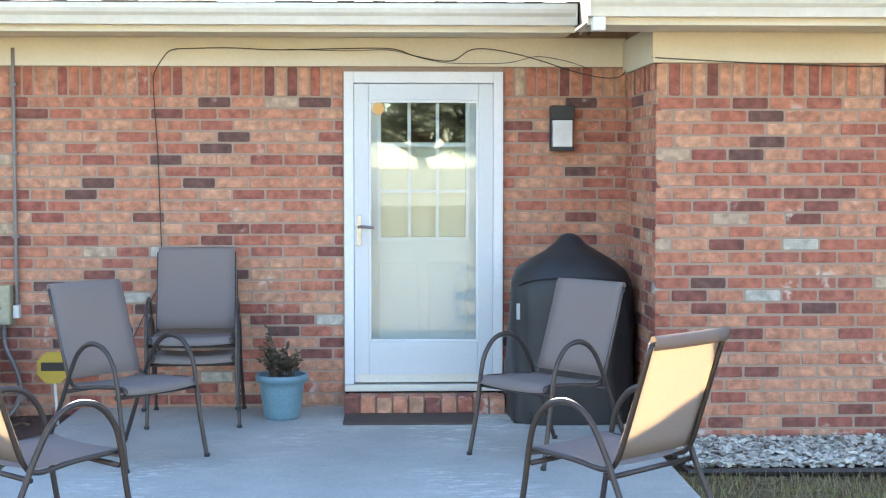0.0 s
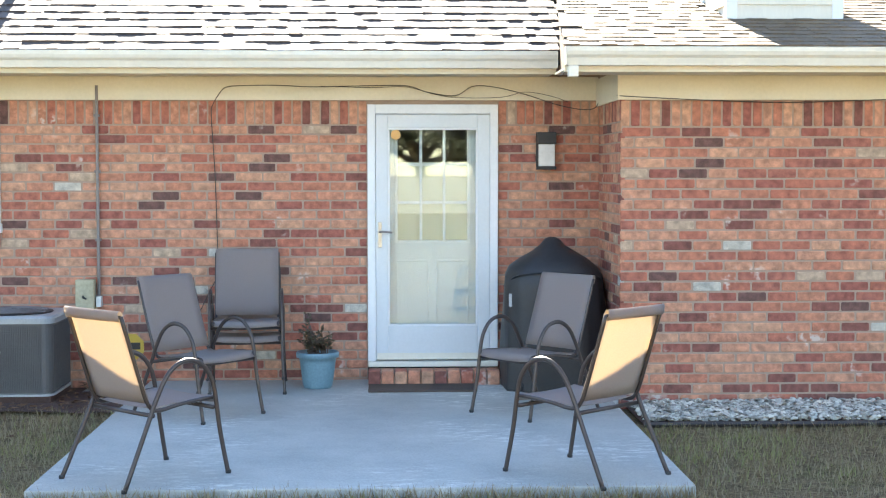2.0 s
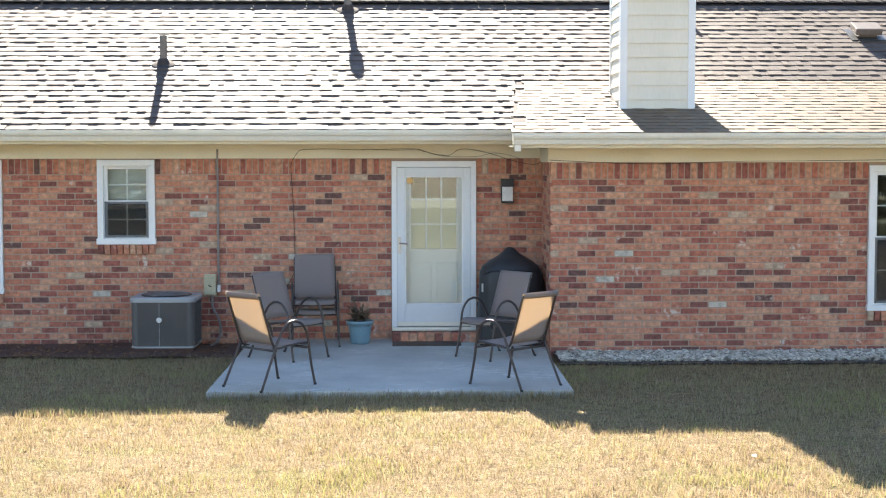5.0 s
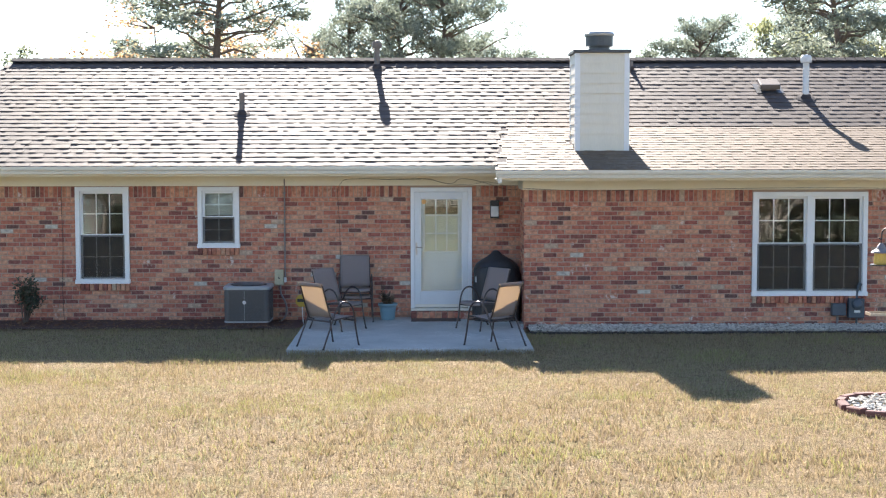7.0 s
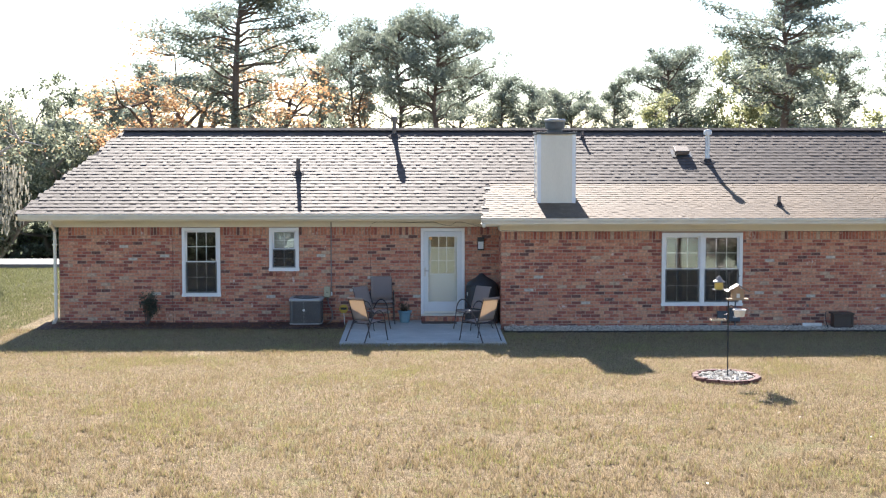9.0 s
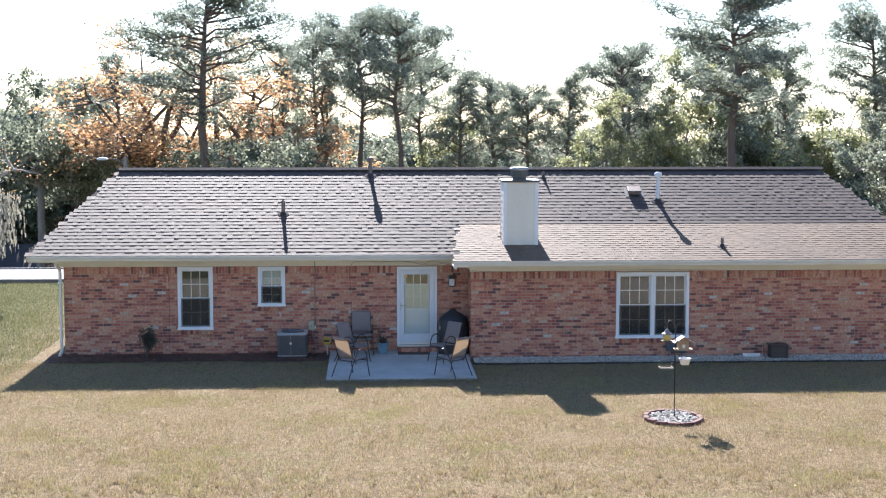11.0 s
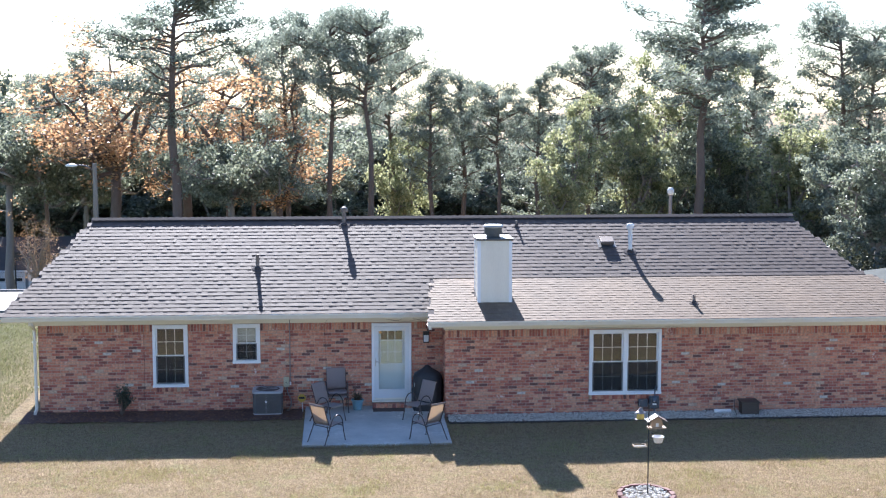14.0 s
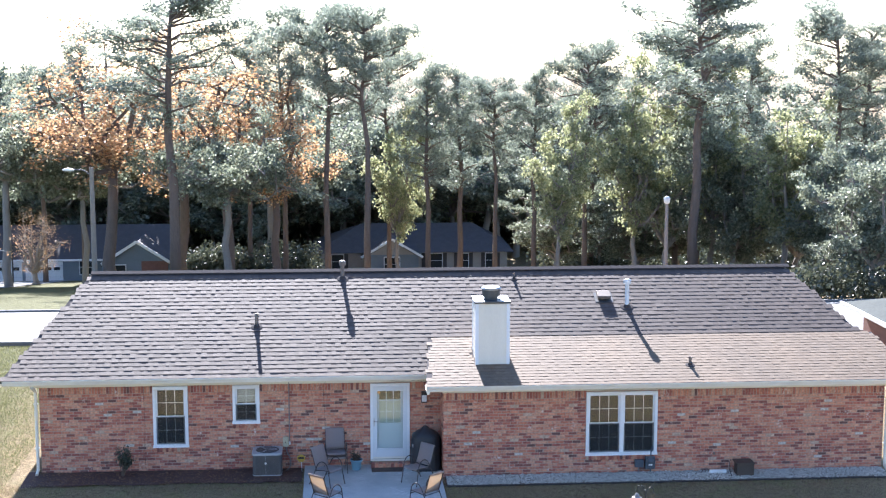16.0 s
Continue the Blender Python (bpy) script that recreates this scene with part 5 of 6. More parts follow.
part("tray", lathe(bmesh.new(), [(0.0, 0.0), (0.14, 0.0), (0.145, 0.018), (0.13, 0.018), (0.0, 0.012)], None, 18), CAPMETAL, lf)
part("hanger", tube(bmesh.new(), [(0, 0, 0.29), (0, 0, 0.36)], 0.004, 5), BLACK, lf)
hf = empty("house_feeder", pose(FX + 0.16, FY - 0.02, 1.44) @ Matrix.Scale(0.86, 4), label="cedar house-shaped bird feeder with pitched roof", category="bird feeder")
slab_part("floor_board", -0.22, 0.22, -0.13, 0.13, 0.0, 0.03, WOOD, hf, "", 0.004)
slab_part("body", -0.13, 0.13, -0.08, 0.08, 0.031, 0.20, WOOD, hf, "", 0.004)
slab_part("window", -0.035, 0.035, -0.084, -0.0805, 0.05, 0.14, LAMPGLASS, hf, "pale seed window", 0.004)
for sx in (-1, 1):
    s = Soup()
    s.block(pose(sx * 0.115, 0, 0.255, 0, sx * 31, 0), 0.29, 0.30, 0.018)
    place("roof_board", s.mesh("roof_board", surface("weathered_roof_board", (0.20, 0.15, 0.115), (0.13, 0.095, 0.075), 0.55, fine=60, bump=0.2)), hf)
bm = bmesh.new()
vs = [bm.verts.new(p) for p in ((-0.13, -0.08, 0.2), (0.13, -0.08, 0.2), (0, -0.08, 0.30), (-0.13, 0.08, 0.2), (0.13, 0.08, 0.2), (0, 0.08, 0.30))]
for f in ((0, 1, 2), (5, 4, 3), (0, 2, 5, 3), (1, 4, 5, 2)):
    bm.faces.new([vs[i] for i in f])
part("gable", bm, WOOD, hf)
cup = empty("feeder_cup", pose(FX + 0.20, FY - 0.03, 1.13) @ Matrix.Scale(0.86, 4), label="white plastic bowl feeder on the pole", category="bird feeder")
part("bowl", lathe(bmesh.new(), [(0.095, 0.0), (0.105, 0.01), (0.13, 0.13), (0.145, 0.135), (0.145, 0.155), (0.125, 0.155), (0.10, 0.02), (0.0, 0.02)], None, 24), PVC, cup, "", True)
tr = empty("feeder_tray", pose(FX - 0.20, FY - 0.05, 1.06) @ Matrix.Scale(0.86, 4), label="shallow mesh tray feeder on a bracket", category="bird feeder")
slab_part("mesh_floor", -0.15, 0.15, -0.11, 0.11, 0.0, 0.008, CAPMETAL, tr)
for a, b, c, d in ((-0.16, 0.16, -0.12, -0.105), (-0.16, 0.16, 0.105, 0.12), (-0.16, -0.145, -0.105, 0.105), (0.145, 0.16, -0.105, 0.105)):
    slab_part("rim", a, b, c, d, 0.0, 0.035, surface("pale_cedar", (0.5, 0.42, 0.32)) if a == -0.16 and d < -0.1 else WOOD, tr)

# ---------------------------------------------------------------- small shrub by the wall
sb = empty("shrub", pose(-7.08, -0.45, 0.02), label="small dark leafy shrub against the brick wall", category="shrub")
stems, leaves = bmesh.new(), Soup()
for k in range(22):
    a = rng.uniform(0, 6.28)
    r, h = rng.uniform(0.08, 0.32), rng.uniform(0.35, 0.78)
    tip = Vector((r * math.cos(a), r * math.sin(a) * 0.7, h))
    tube(stems, [(0.03 * math.cos(a), 0.03 * math.sin(a), 0), tip * 0.55 + Vector((0, 0, 0.05)), tip], [0.012, 0.008, 0.003], 5)
    for j in range(52):
        p = tip * rng.uniform(0.66, 1.05) + Vector((rng.gauss(0, 0.05), rng.gauss(0, 0.05), rng.gauss(0, 0.05)))
        d = Vector((rng.uniform(-1, 1), rng.uniform(-1, 1), rng.uniform(-0.5, 1))).normalized() * rng.uniform(0.03, 0.06)
        w = d.cross(Vector((rng.uniform(-1, 1), rng.uniform(-1, 1), 0.7))).normalized() * 0.018
        leaves.add([p, p + d * 0.5 + w, p + d, p + d * 0.5 - w], [(0, 1, 2, 3)])
part("stems", stems, BARK, sb)
place("foliage", leaves.mesh("foliage", UNDERLEAF), sb)

# ---------------------------------------------------------------- street and neighbours
ROAD = surface("pale_concrete_road", (0.20, 0.195, 0.19), (0.14, 0.137, 0.133), 0.9, scale=0.4, fine=8, bump=0.2)
tagged(sheet("road", [-300, -150] + span(-80, 80, 32) + [150, 300], span(17.0, 26.5, 6), ROAD, 0.03), "pale concrete street beyond the house", "road", kind="structure")
for k, y in enumerate((16.8, 26.7)):
    s = Soup()
    for x in range(-120, 120, 4):
        z = ground_z(x, y)
        s.block(pose(x + 2, y, z + 0.02), 3.98, 0.18, 0.22, 0.02)
    tagged(place("kerb", s.mesh("kerb", ROAD)), "low concrete kerb along the street", "kerb", kind="structure")
tagged(sheet("driveway", span(-33.6, -25.6, 6), span(26.9, 96, 30), ROAD, 0.035), "concrete driveway to the neighbour's garage", "driveway", kind="structure")

SLATE = surface("dark_shingles", (0.074, 0.066, 0.066), (0.052, 0.046, 0.046), 0.75, scale=2, fine=12, bump=0.4, spec=0.3)
BLUEWALL = surface("blue_grey_siding", (0.20, 0.235, 0.27), (0.16, 0.19, 0.22), 0.7, scale=2, fine=20)
TANWALL = surface("tan_siding", (0.36, 0.33, 0.29), (0.30, 0.27, 0.24), 0.7, scale=2, fine=20)
FARBRICK = surface("far_brick", (0.24, 0.12, 0.09), (0.17, 0.085, 0.07), 0.9, scale=4, fine=9, bump=0.3)


def gable_roof(nm, x0, x1, y0, y1, z0, h, over, along, material, parent):
    """Two slopes with thickness; along: axis of the ridge."""
    s = Soup()
    if along == "x":
        ym = (y0 + y1) / 2
        for ya in (y0 - over, y1 + over):
            zz = z0 - over * h / ((y1 - y0) / 2)
            p = [(x0 - over, ya, zz), (x1 + over, ya, zz), (x1 + over, ym, z0 + h), (x0 - over, ym, z0 + h)]
            s.add(p + [(a, b, c - 0.14) for a, b, c in p], [(0, 1, 2, 3), (7, 6, 5, 4), (0, 4, 5, 1), (1, 5, 6, 2), (3, 7, 4, 0)])
    else:
        xm = (x0 + x1) / 2
        for xa in (x0 - over, x1 + over):
            zz = z0 - over * h / ((x1 - x0) / 2)
            p = [(xa, y0 - over, zz), (xa, y1 + over, zz), (xm, y1 + over, z0 + h), (xm, y0 - over, z0 + h)]
            s.add(p + [(a, b, c - 0.14) for a, b, c in p], [(0, 1, 2, 3), (7, 6, 5, 4), (0, 4, 5, 1), (3, 7, 4, 0)])
    return place(nm, s.mesh(nm, material), parent)


def gable_wall(nm, x0, x1, y, z0, h, material, parent):
    bm = bmesh.new()
    for yy in (y, y + 0.15):
        bm.faces.new([bm.verts.new(p) for p in ((x0, yy, z0), (x1, yy, z0), ((x0 + x1) / 2, yy, z0 + h))])
    return part(nm, bm, material, parent)


def house_window(house, x, y, z, w, h, shutters=None):
    win = empty("window")
    win.parent = house
    slab_part("frame", x - w / 2 - 0.07, x + w / 2 + 0.07, y - 0.05, y + 0.02, z - 0.07, z + h + 0.07, WHITE, win)
    for k in range(2):
        slab_part("pane", x - w / 2, x + w / 2, y - 0.07, y - 0.052, z + k * h / 2 + 0.02, z + (k + 1) * h / 2 - 0.02, BLACKGLASS, win)
    if shutters:
        for sx in (-1, 1):
            slab_part("shutter", x + sx * (w / 2 + 0.27) - 0.18, x + sx * (w / 2 + 0.27) + 0.18, y - 0.04, y + 0.0, z - 0.06, z + h + 0.06, shutters, win)


BLACKGLASS = surface("dark_glass", (0.03, 0.035, 0.04), None, 0.08, bump=0)
# house with the double garage
gz = ground_z(0, 98)
FAR = 14.5  # setback of the houses across the street
nh = empty("neighbour_house", pose(-0.55, FAR, 0), label="low blue-grey house with white double garage and dark roof", category="house")
slab_part("wall", -36, -15.5, 82, 92, gz - 0.3, gz + 2.45, BLUEWALL, nh)
gable_roof("roof", -36, -15.5, 82, 92, gz + 2.45, 2.35, 0.5, "x", SLATE, nh)
for x0 in (-33.0, -29.3):
    g = empty("garage_door")
    g.parent = nh
    for k in range(4):
        slab_part("panel", x0, x0 + 3.4, 81.93, 82.02, gz + 0.05 + k * 0.54, gz + 0.57 + k * 0.54, WHITE, g)
    for k in range(4):
        slab_part("pane", x0 + 0.25 + k * 0.78, x0 + 0.80 + k * 0.78, 81.90, 81.928, gz + 1.22, gz + 1.52, BLACKGLASS, g)
slab_part("trim", -36.4, -15.1, 81.45, 81.55, gz + 2.1, gz + 2.28, WHITE, nh)
slab_part("porch_wing", -21.5, -16.0, 79.5, 82, gz - 0.3, gz + 2.35, BLUEWALL, nh)
slab_part("brick_panel", -18.4, -16.0, 79.42, 79.5, gz - 0.3, gz + 2.35, FARBRICK, nh)
gable_wall("gable", -21.5, -16.0, 79.45, gz + 2.35, 1.75, BLUEWALL, nh)
gable_roof("wing_roof", -21.5, -16.0, 79.5, 86, gz + 2.35, 1.75, 0.45, "y", SLATE, nh)
for sx in (-1, 1):
    s = Soup()
    L_ = math.hypot(3.2, 2.03)
    s.block(pose(-18.75 + sx * 1.6, 78.98, gz + 3.16, 0, sx * math.degrees(math.atan(2.03 / 3.2)), 0), L_, 0.08, 0.26)
    place("rake_trim", s.mesh("rake_trim", WHITE), nh)
house_window(nh, -23.8, 82, gz + 0.8, 1.1, 1.3)
house_window(nh, -20.3, 79.5, gz + 0.8, 0.9, 1.2)
# long house straight across
nc = empty("neighbour_house", pose(-0.55, FAR, 0), label="long tan house with dark hipped roof and shuttered windows", category="house")
slab_part("wall", -2.4, 15.6, 84, 93, gz - 0.3, gz + 2.45, TANWALL, nc)
s = Soup()
s.add([(-3.0, 83.4, gz + 2.3), (16.2, 83.4, gz + 2.3), (16.2, 93.6, gz + 2.3), (-3.0, 93.6, gz + 2.3), (1.8, 88.5, gz + 4.5), (12.6, 88.5, gz + 4.5)], [(0, 1, 5, 4), (1, 2, 5), (2, 3, 4, 5), (3, 0, 4), (3, 2, 1, 0)])
place("roof", s.mesh("roof", SLATE), nc)
slab_part("porch", 2.0, 7.0, 82.2, 84, gz - 0.3, gz + 2.3, BLUEWALL, nc)
gable_wall("gable", 2.0, 7.0, 82.15, gz + 2.3, 1.45, TANWALL, nc)
gable_roof("porch_roof", 2.0, 7.0, 82.2, 88, gz + 2.3, 1.45, 0.4, "y", SLATE, nc)
for sx in (-1, 1):
    s = Soup()
    s.block(pose(4.5 + sx * 1.45, 81.72, gz + 2.95, 0, sx * math.degrees(math.atan(1.68 / 2.9)), 0), 3.35, 0.08, 0.22)
    place("rake_trim", s.mesh("rake_trim", WHITE), nc)
for x, w in ((-0.6, 1.1), (8.6, 1.5), (11.4, 0.9), (14.0, 0.9)):
    house_window(nc, x, 84, gz + 0.75, w, 1.35, SLATE)
house_window(nc, 4.5, 82.2, gz + 0.75, 1.4, 1.3)
# brick neighbour at the side
nr = empty("neighbour_house", pose(0, 2.3, -0.7), label="brick house next door with pale hipped roof", category="house")
slab_part("wall", 19.0, 32, 2.5, 13.6, -0.6, 2.1, FARBRICK, nr)
s = Soup()
s.add([(18.4, 1.9, 2.0), (32.6, 1.9, 2.0), (32.6, 14.2, 2.0), (18.4, 14.2, 2.0), (23.5, 8.0, 3.7), (27.5, 8.0, 3.7)], [(0, 1, 5, 4), (1, 2, 5), (2, 3, 4, 5), (3, 0, 4), (3, 2, 1, 0)])
place("roof", s.mesh("roof", surface("pale_grey_shingles", (0.085, 0.093, 0.086), (0.062, 0.068, 0.064), 0.95, scale=2, fine=14, bump=0.3, spec=0.1)), nr)
slab_part("gutter", 18.28, 18.39, 1.8, 14.3, 1.88, 2.02, GUTTER, nr)

# street lamp and pole
def street_lamp(x, y, top, label):
    e = empty("street_lamp", pose(x, y, ground_z(x, y)), label=label, category="street lamp")
    h = top - ground_z(x, y)
    part("pole", tube(bmesh.new(), [(0, 0, -0.2), (0, 0, h * 0.5), (0, 0, h)], [0.19, 0.16, 0.13], 10), BARK2, e)
    part("arm", tube(bmesh.new(), smooth_path([(0, 0, h - 0.5), (-0.5, -0.1, h - 0.15), (-1.1, -0.2, h - 0.1)], 4), 0.04, 6), CONDUIT, e)
    part("lamp_head", lathe(bmesh.new(), [(0.05, -0.08), (0.16, -0.06), (0.20, 0.02), (0.12, 0.10), (0.0, 0.12)], pose(-1.35, -0.25, h - 0.12) @ Matrix.Diagonal((1.9, 1, 1, 1)), 14), PVC, e)


street_lamp(-16.2, 51.7, 3.7, "grey street lamp on a tall round pole")
e = empty("lamp_post", pose(17.05, 41.1, ground_z(0, 41.1)), label="slim grey post with a white cap light", category="lamp post")
part("post", tube(bmesh.new(), [(0, 0, -0.2), (0, 0, 5.15)], [0.12, 0.09], 10), CONDUIT, e)
part("cap_light", lathe(bmesh.new(), [(0.10, 5.0), (0.18, 5.1), (0.19, 5.3), (0.11, 5.41), (0.0, 5.43)], None, 12), PVC, e)
# basketball hoop in front of the garage
bh = empty("basketball_hoop", pose(-28.9, 86.9, ground_z(0, 86.9)), label="dark basketball hoop standing in the driveway", category="basketball hoop")
part("pole", tube(bmesh.new(), [(0, 0, -0.1), (0, 0, 2.6), (0, -0.4, 3.0)], 0.07, 8), BLACK, bh)
slab_part("backboard", -0.6, 0.6, -0.5, -0.44, 2.75, 3.45, BLACKGLASS, bh)
part("rim", tube(bmesh.new(), [(0.23 * math.cos(a), -0.75 + 0.23 * math.sin(a), 2.95) for a in span(0, 2 * math.pi, 14)], 0.02, 5), RUST, bh)

wb = empty("bench", pose(-30.0, 65.5, ground_z(0, 65.5)), label="small dark bench on the neighbour's lawn", category="bench")
slab_part("seat", -0.8, 0.8, -0.25, 0.25, 0.42, 0.47, BLACK, wb)
for x in (-0.7, 0.7):
    slab_part("leg", x - 0.04, x + 0.04, -0.22, 0.22, -0.05, 0.42, BLACK, wb)
slab_part("backrest", -0.8, 0.8, 0.22, 0.27, 0.6, 0.95, BLACK, wb)

# ---------------------------------------------------------------- trees
def leaf_cloud(s, p, n, spread, size, r, flat=0.6, slim=0.35):
    """n leaves round p."""
    for _ in range(n):
        q = p + Vector((r.gauss(0, spread), r.gauss(0, spread), r.gauss(0, spread * flat)))
        d = Vector((r.uniform(-1, 1), r.uniform(-1, 1), r.uniform(-0.7, 0.9))).normalized() * size * r.uniform(0.6, 1.3)
        w = d.cross(Vector((r.uniform(-1, 1), r.uniform(-1, 1), r.uniform(-1, 1)))).normalized() * size * slim
        n0 = len(s.v)
        s.v += [tuple(q - d * 0.5), tuple(q + w), tuple(q + d * 0.5), tuple(q - w)]
        s.f.append((n0, n0 + 1, n0 + 2, n0 + 3))


def bend(a, b, r, wob, n=4):
    return [a.lerp(b, k / n) + (Vector((r.gauss(0, wob), r.gauss(0, wob), r.gauss(0, wob))) if 0 < k < n else Vector()) for k in range(n + 1)]


def pine_meshes(seed, h, spread, bare):
    """A tall pine: clear trunk, level limbs in the upper part, tufts of needles."""
    r = random.Random(seed)
    wood, crown = bmesh.new(), Soup()
    trunk = [Vector((0, 0, -0.5)), *[Vector((r.gauss(0, 0.05) * k, r.gauss(0, 0.05) * k, h * k / 6)) for k in range(1, 7)]]
    trunk[-1] = trunk[-2].lerp(trunk[-1], 0.72)
    tube(wood, trunk, [0.27, 0.22, 0.195, 0.165, 0.13, 0.085, 0.03], 9)
    for k in range(46):
        f = bare + (0.99 - bare) * (k / 46) ** 0.85
        z = h * f
        i = min(int(f * 6), 5)
        base = trunk[i].lerp(trunk[i + 1], f * 6 - i) if i else trunk[0].lerp(trunk[1], f * 6)
        a = r.uniform(0, 6.28)
        u = (f - bare) / (1 - bare)
        shape = (0.6 + 0.4 * math.sin(math.pi * min(1, u * 1.2))) * (1.0 if u < 0.7 else math.sqrt(max(0.02, 1 - ((u - 0.7) / 0.37) ** 2)))
        ln = spread * shape * r.uniform(0.4, 1.2)
        tip = base + Vector((math.cos(a) * ln, math.sin(a) * ln, ln * r.uniform(0.1, 0.6)))
        tube(wood, bend(base, tip, r, ln * 0.05), [0.07, 0.055, 0.04, 0.03, 0.012], 5, 1, False)
        for j in range(int(3 + ln * 2.6)):
            p = base.lerp(tip, 1.04 - 0.62 * r.random() ** 1.5) + Vector((r.gauss(0, 0.30), r.gauss(0, 0.30), r.gauss(0.12, 0.2)))
            leaf_cloud(crown, p, 40, 0.21, 0.25, r, 0.6, 0.14)
    return wood, crown


def broad_meshes(seed, h, width, low, leaf=0.24, dens=1.0, lean=0.0):
    """A spreading broadleaf tree with forked limbs and a gappy crown."""
    r = random.Random(seed)
    wood, crown = bmesh.new(), Soup()
    fork = Vector((lean * 0.4, 0, h * max(low, 0.18)))
    tube(wood, bend(Vector((0, 0, -0.5)), fork, r, 0.10), [0.24, 0.21, 0.185, 0.17, 0.155], 9)
    for k in range(9):
        a = k * 2.4 + r.uniform(-0.4, 0.4)
        up = r.uniform(0.45, 0.98)
        out = width * r.uniform(0.55, 1.0) * math.sqrt(max(0.05, 1 - (up - 0.45) ** 2 * 2.2))
        tip = Vector((math.cos(a) * out + lean, math.sin(a) * out, h * up))
        limb = bend(fork, tip, r, width * 0.07, 5)
        tube(wood, limb, [0.15, 0.12, 0.09, 0.06, 0.04, 0.015], 6, 1, False)
        for j in range(9):
            q = limb[r.randint(1, 5)]
            t2 = q + Vector((r.gauss(0, 1), r.gauss(0, 1), r.uniform(-0.2, 1.0))).normalized() * width * r.uniform(0.2, 0.5)
            t2.z = max(t2.z, h * low * (r.uniform(0.5, 1.1) if low > 0.3 else 0.9))
            tube(wood, bend(q, t2, r, 0.06, 3), [0.05, 0.035, 0.02, 0.008], 4, 1, False)
            for c in range(5):
                p = q.lerp(t2, r.uniform(0.5, 1.1)) + Vector((r.gauss(0, 0.26), r.gauss(0, 0.26), r.gauss(0, 0.2)))
                leaf_cloud(crown, p, int(64 * dens), 0.21, leaf * 0.74, r, 0.7, 0.40)
    return wood, crown


def keep(name, wood, crown, bark, leaf):
    a = bpy.data.meshes.new(name + "_trunk")
    wood.to_mesh(a)
    wood.free()
    a.materials.append(bark)
    a.shade_smooth()
    return a, crown.mesh(name + "_crown", leaf)


PALEBARK = surface("pale_smooth_bark", (0.42, 0.38, 0.33), (0.28, 0.25, 0.22), 0.9, scale=3, fine=20, bump=0.3)
KINDS = {
    "pine_a": keep("pine", *pine_meshes(1, 16, 3.1, 0.52), BARK, NEEDLE),
    "pine_b": keep("pine", *pine_meshes(2, 16, 2.5, 0.42), BARK, NEEDLE),
    "pine_c": keep("pine", *pine_meshes(3, 16, 3.6, 0.60), BARK, NEEDLE),
    "oak_a": keep("oak", *broad_meshes(4, 9, 4.2, 0.2, 0.24, 0.85), BARK2, OAKLEAF),
    "oak_b": keep("oak", *broad_meshes(5, 9, 3.8, 0.16, 0.24, 0.85), BARK2, OAKLEAF),
    "oak_c": keep("oak", *broad_meshes(13, 9, 4.8, 0.52, 0.22, 0.7), BARK2, OAKLEAF),
    "yellow_a": keep("maple", *broad_meshes(6, 12, 3.2, 0.25, 0.25, 0.55), BARK2, YELLOWLEAF),
    "yellow_b": keep("maple", *broad_meshes(7, 10, 2.6, 0.2, 0.25, 0.55, 0.8), BARK2, YELLOWLEAF),
    "rust_a": keep("maple", *broad_meshes(8, 13, 3.8, 0.42, 0.19, 0.26), BARK, RUSTLEAF),
    "rust_b": keep("maple", *broad_meshes(10, 13, 3.4, 0.38, 0.19, 0.26), BARK, RUSTLEAF),
    "winter": keep("winter_tree", *broad_meshes(12, 10, 3.6, 0.3, 0.1, 0.08), PALEBARK, RUSTLEAF),
    "bare": keep("crape_myrtle", *broad_meshes(9, 4, 1.8, 0.15, 0.06, 0.15), BARK2, RUSTLEAF),
}
WORDS = {"pine": ("tall pine with a bare trunk and tufted crown", "pine tree"), "oak": ("dense dark green live oak", "oak tree"), "yellow": ("yellow-green broadleaf tree with a pale trunk", "tree"),
         "rust": ("autumn tree with thin rust-orange leaves", "tree"), "winter": ("tall leafless tree with pale branches", "tree"), "bare": ("small bare crape myrtle", "tree")}


def tree(kind, x, y, top, turn=0.0, girth=1.0, label=""):
    trunk, crown = KINDS[kind]
    base = ground_z(x, y)
    h0 = max(v.co.z for v in trunk.vertices)
    k = (top - base) / h0
    words = WORDS[kind.split("_")[0]]
    t = empty("tree", Matrix.LocRotScale((x, y, base), Euler((0, 0, turn)), (k * girth, k * girth, k)), label=label or words[0], category=words[1])
    place("trunk", trunk, t)
    place("crown", crown, t)
    return t


tree("oak_a", -37.0, 116.2, 8.6, 0.3, 1.0)
tree("oak_b", -43.7, 119.5, 9.4, 1.3, 1.1)
tree("oak_b", -29.7, 122.4, 3.6, 4.3, 1.1)
tree("oak_b", -21.2, 118.0, 3.1, 3.0, 1.3)
tree("oak_a", -2.3, 118.7, 4.2, 4.0, 1.2)
tree("yellow_b", 10.9, 119.2, 4.0, 0.0, 1.3)
tree("oak_c", -26.0, 72.7, 8.8, 1.7, 0.9)
tree("pine_c", -26.4, 88.1, 9.2, 5.1, 0.8)
tree("pine_a", -12.1, 59.0, 15.3, 0.5, 1.23)
tree("rust_a", -17.4, 68.3, 12.7, 2.2, 1.4)
tree("rust_b", -9.6, 73.3, 12.3, 3.9, 1.35)
tree("rust_a", -13.4, 77.9, 11.7, 0.9, 1.3)
tree("rust_b", -6.0, 75.8, 10.9, 1.4, 1.15)
tree("pine_b", -5.4, 78.2, 13.6, 5.6, 0.7)
tree("pine_c", -1.9, 71.2, 13.7, 1.0, 0.8)
tree("pine_c", 1.0, 67.8, 13.7, 2.7, 0.85)
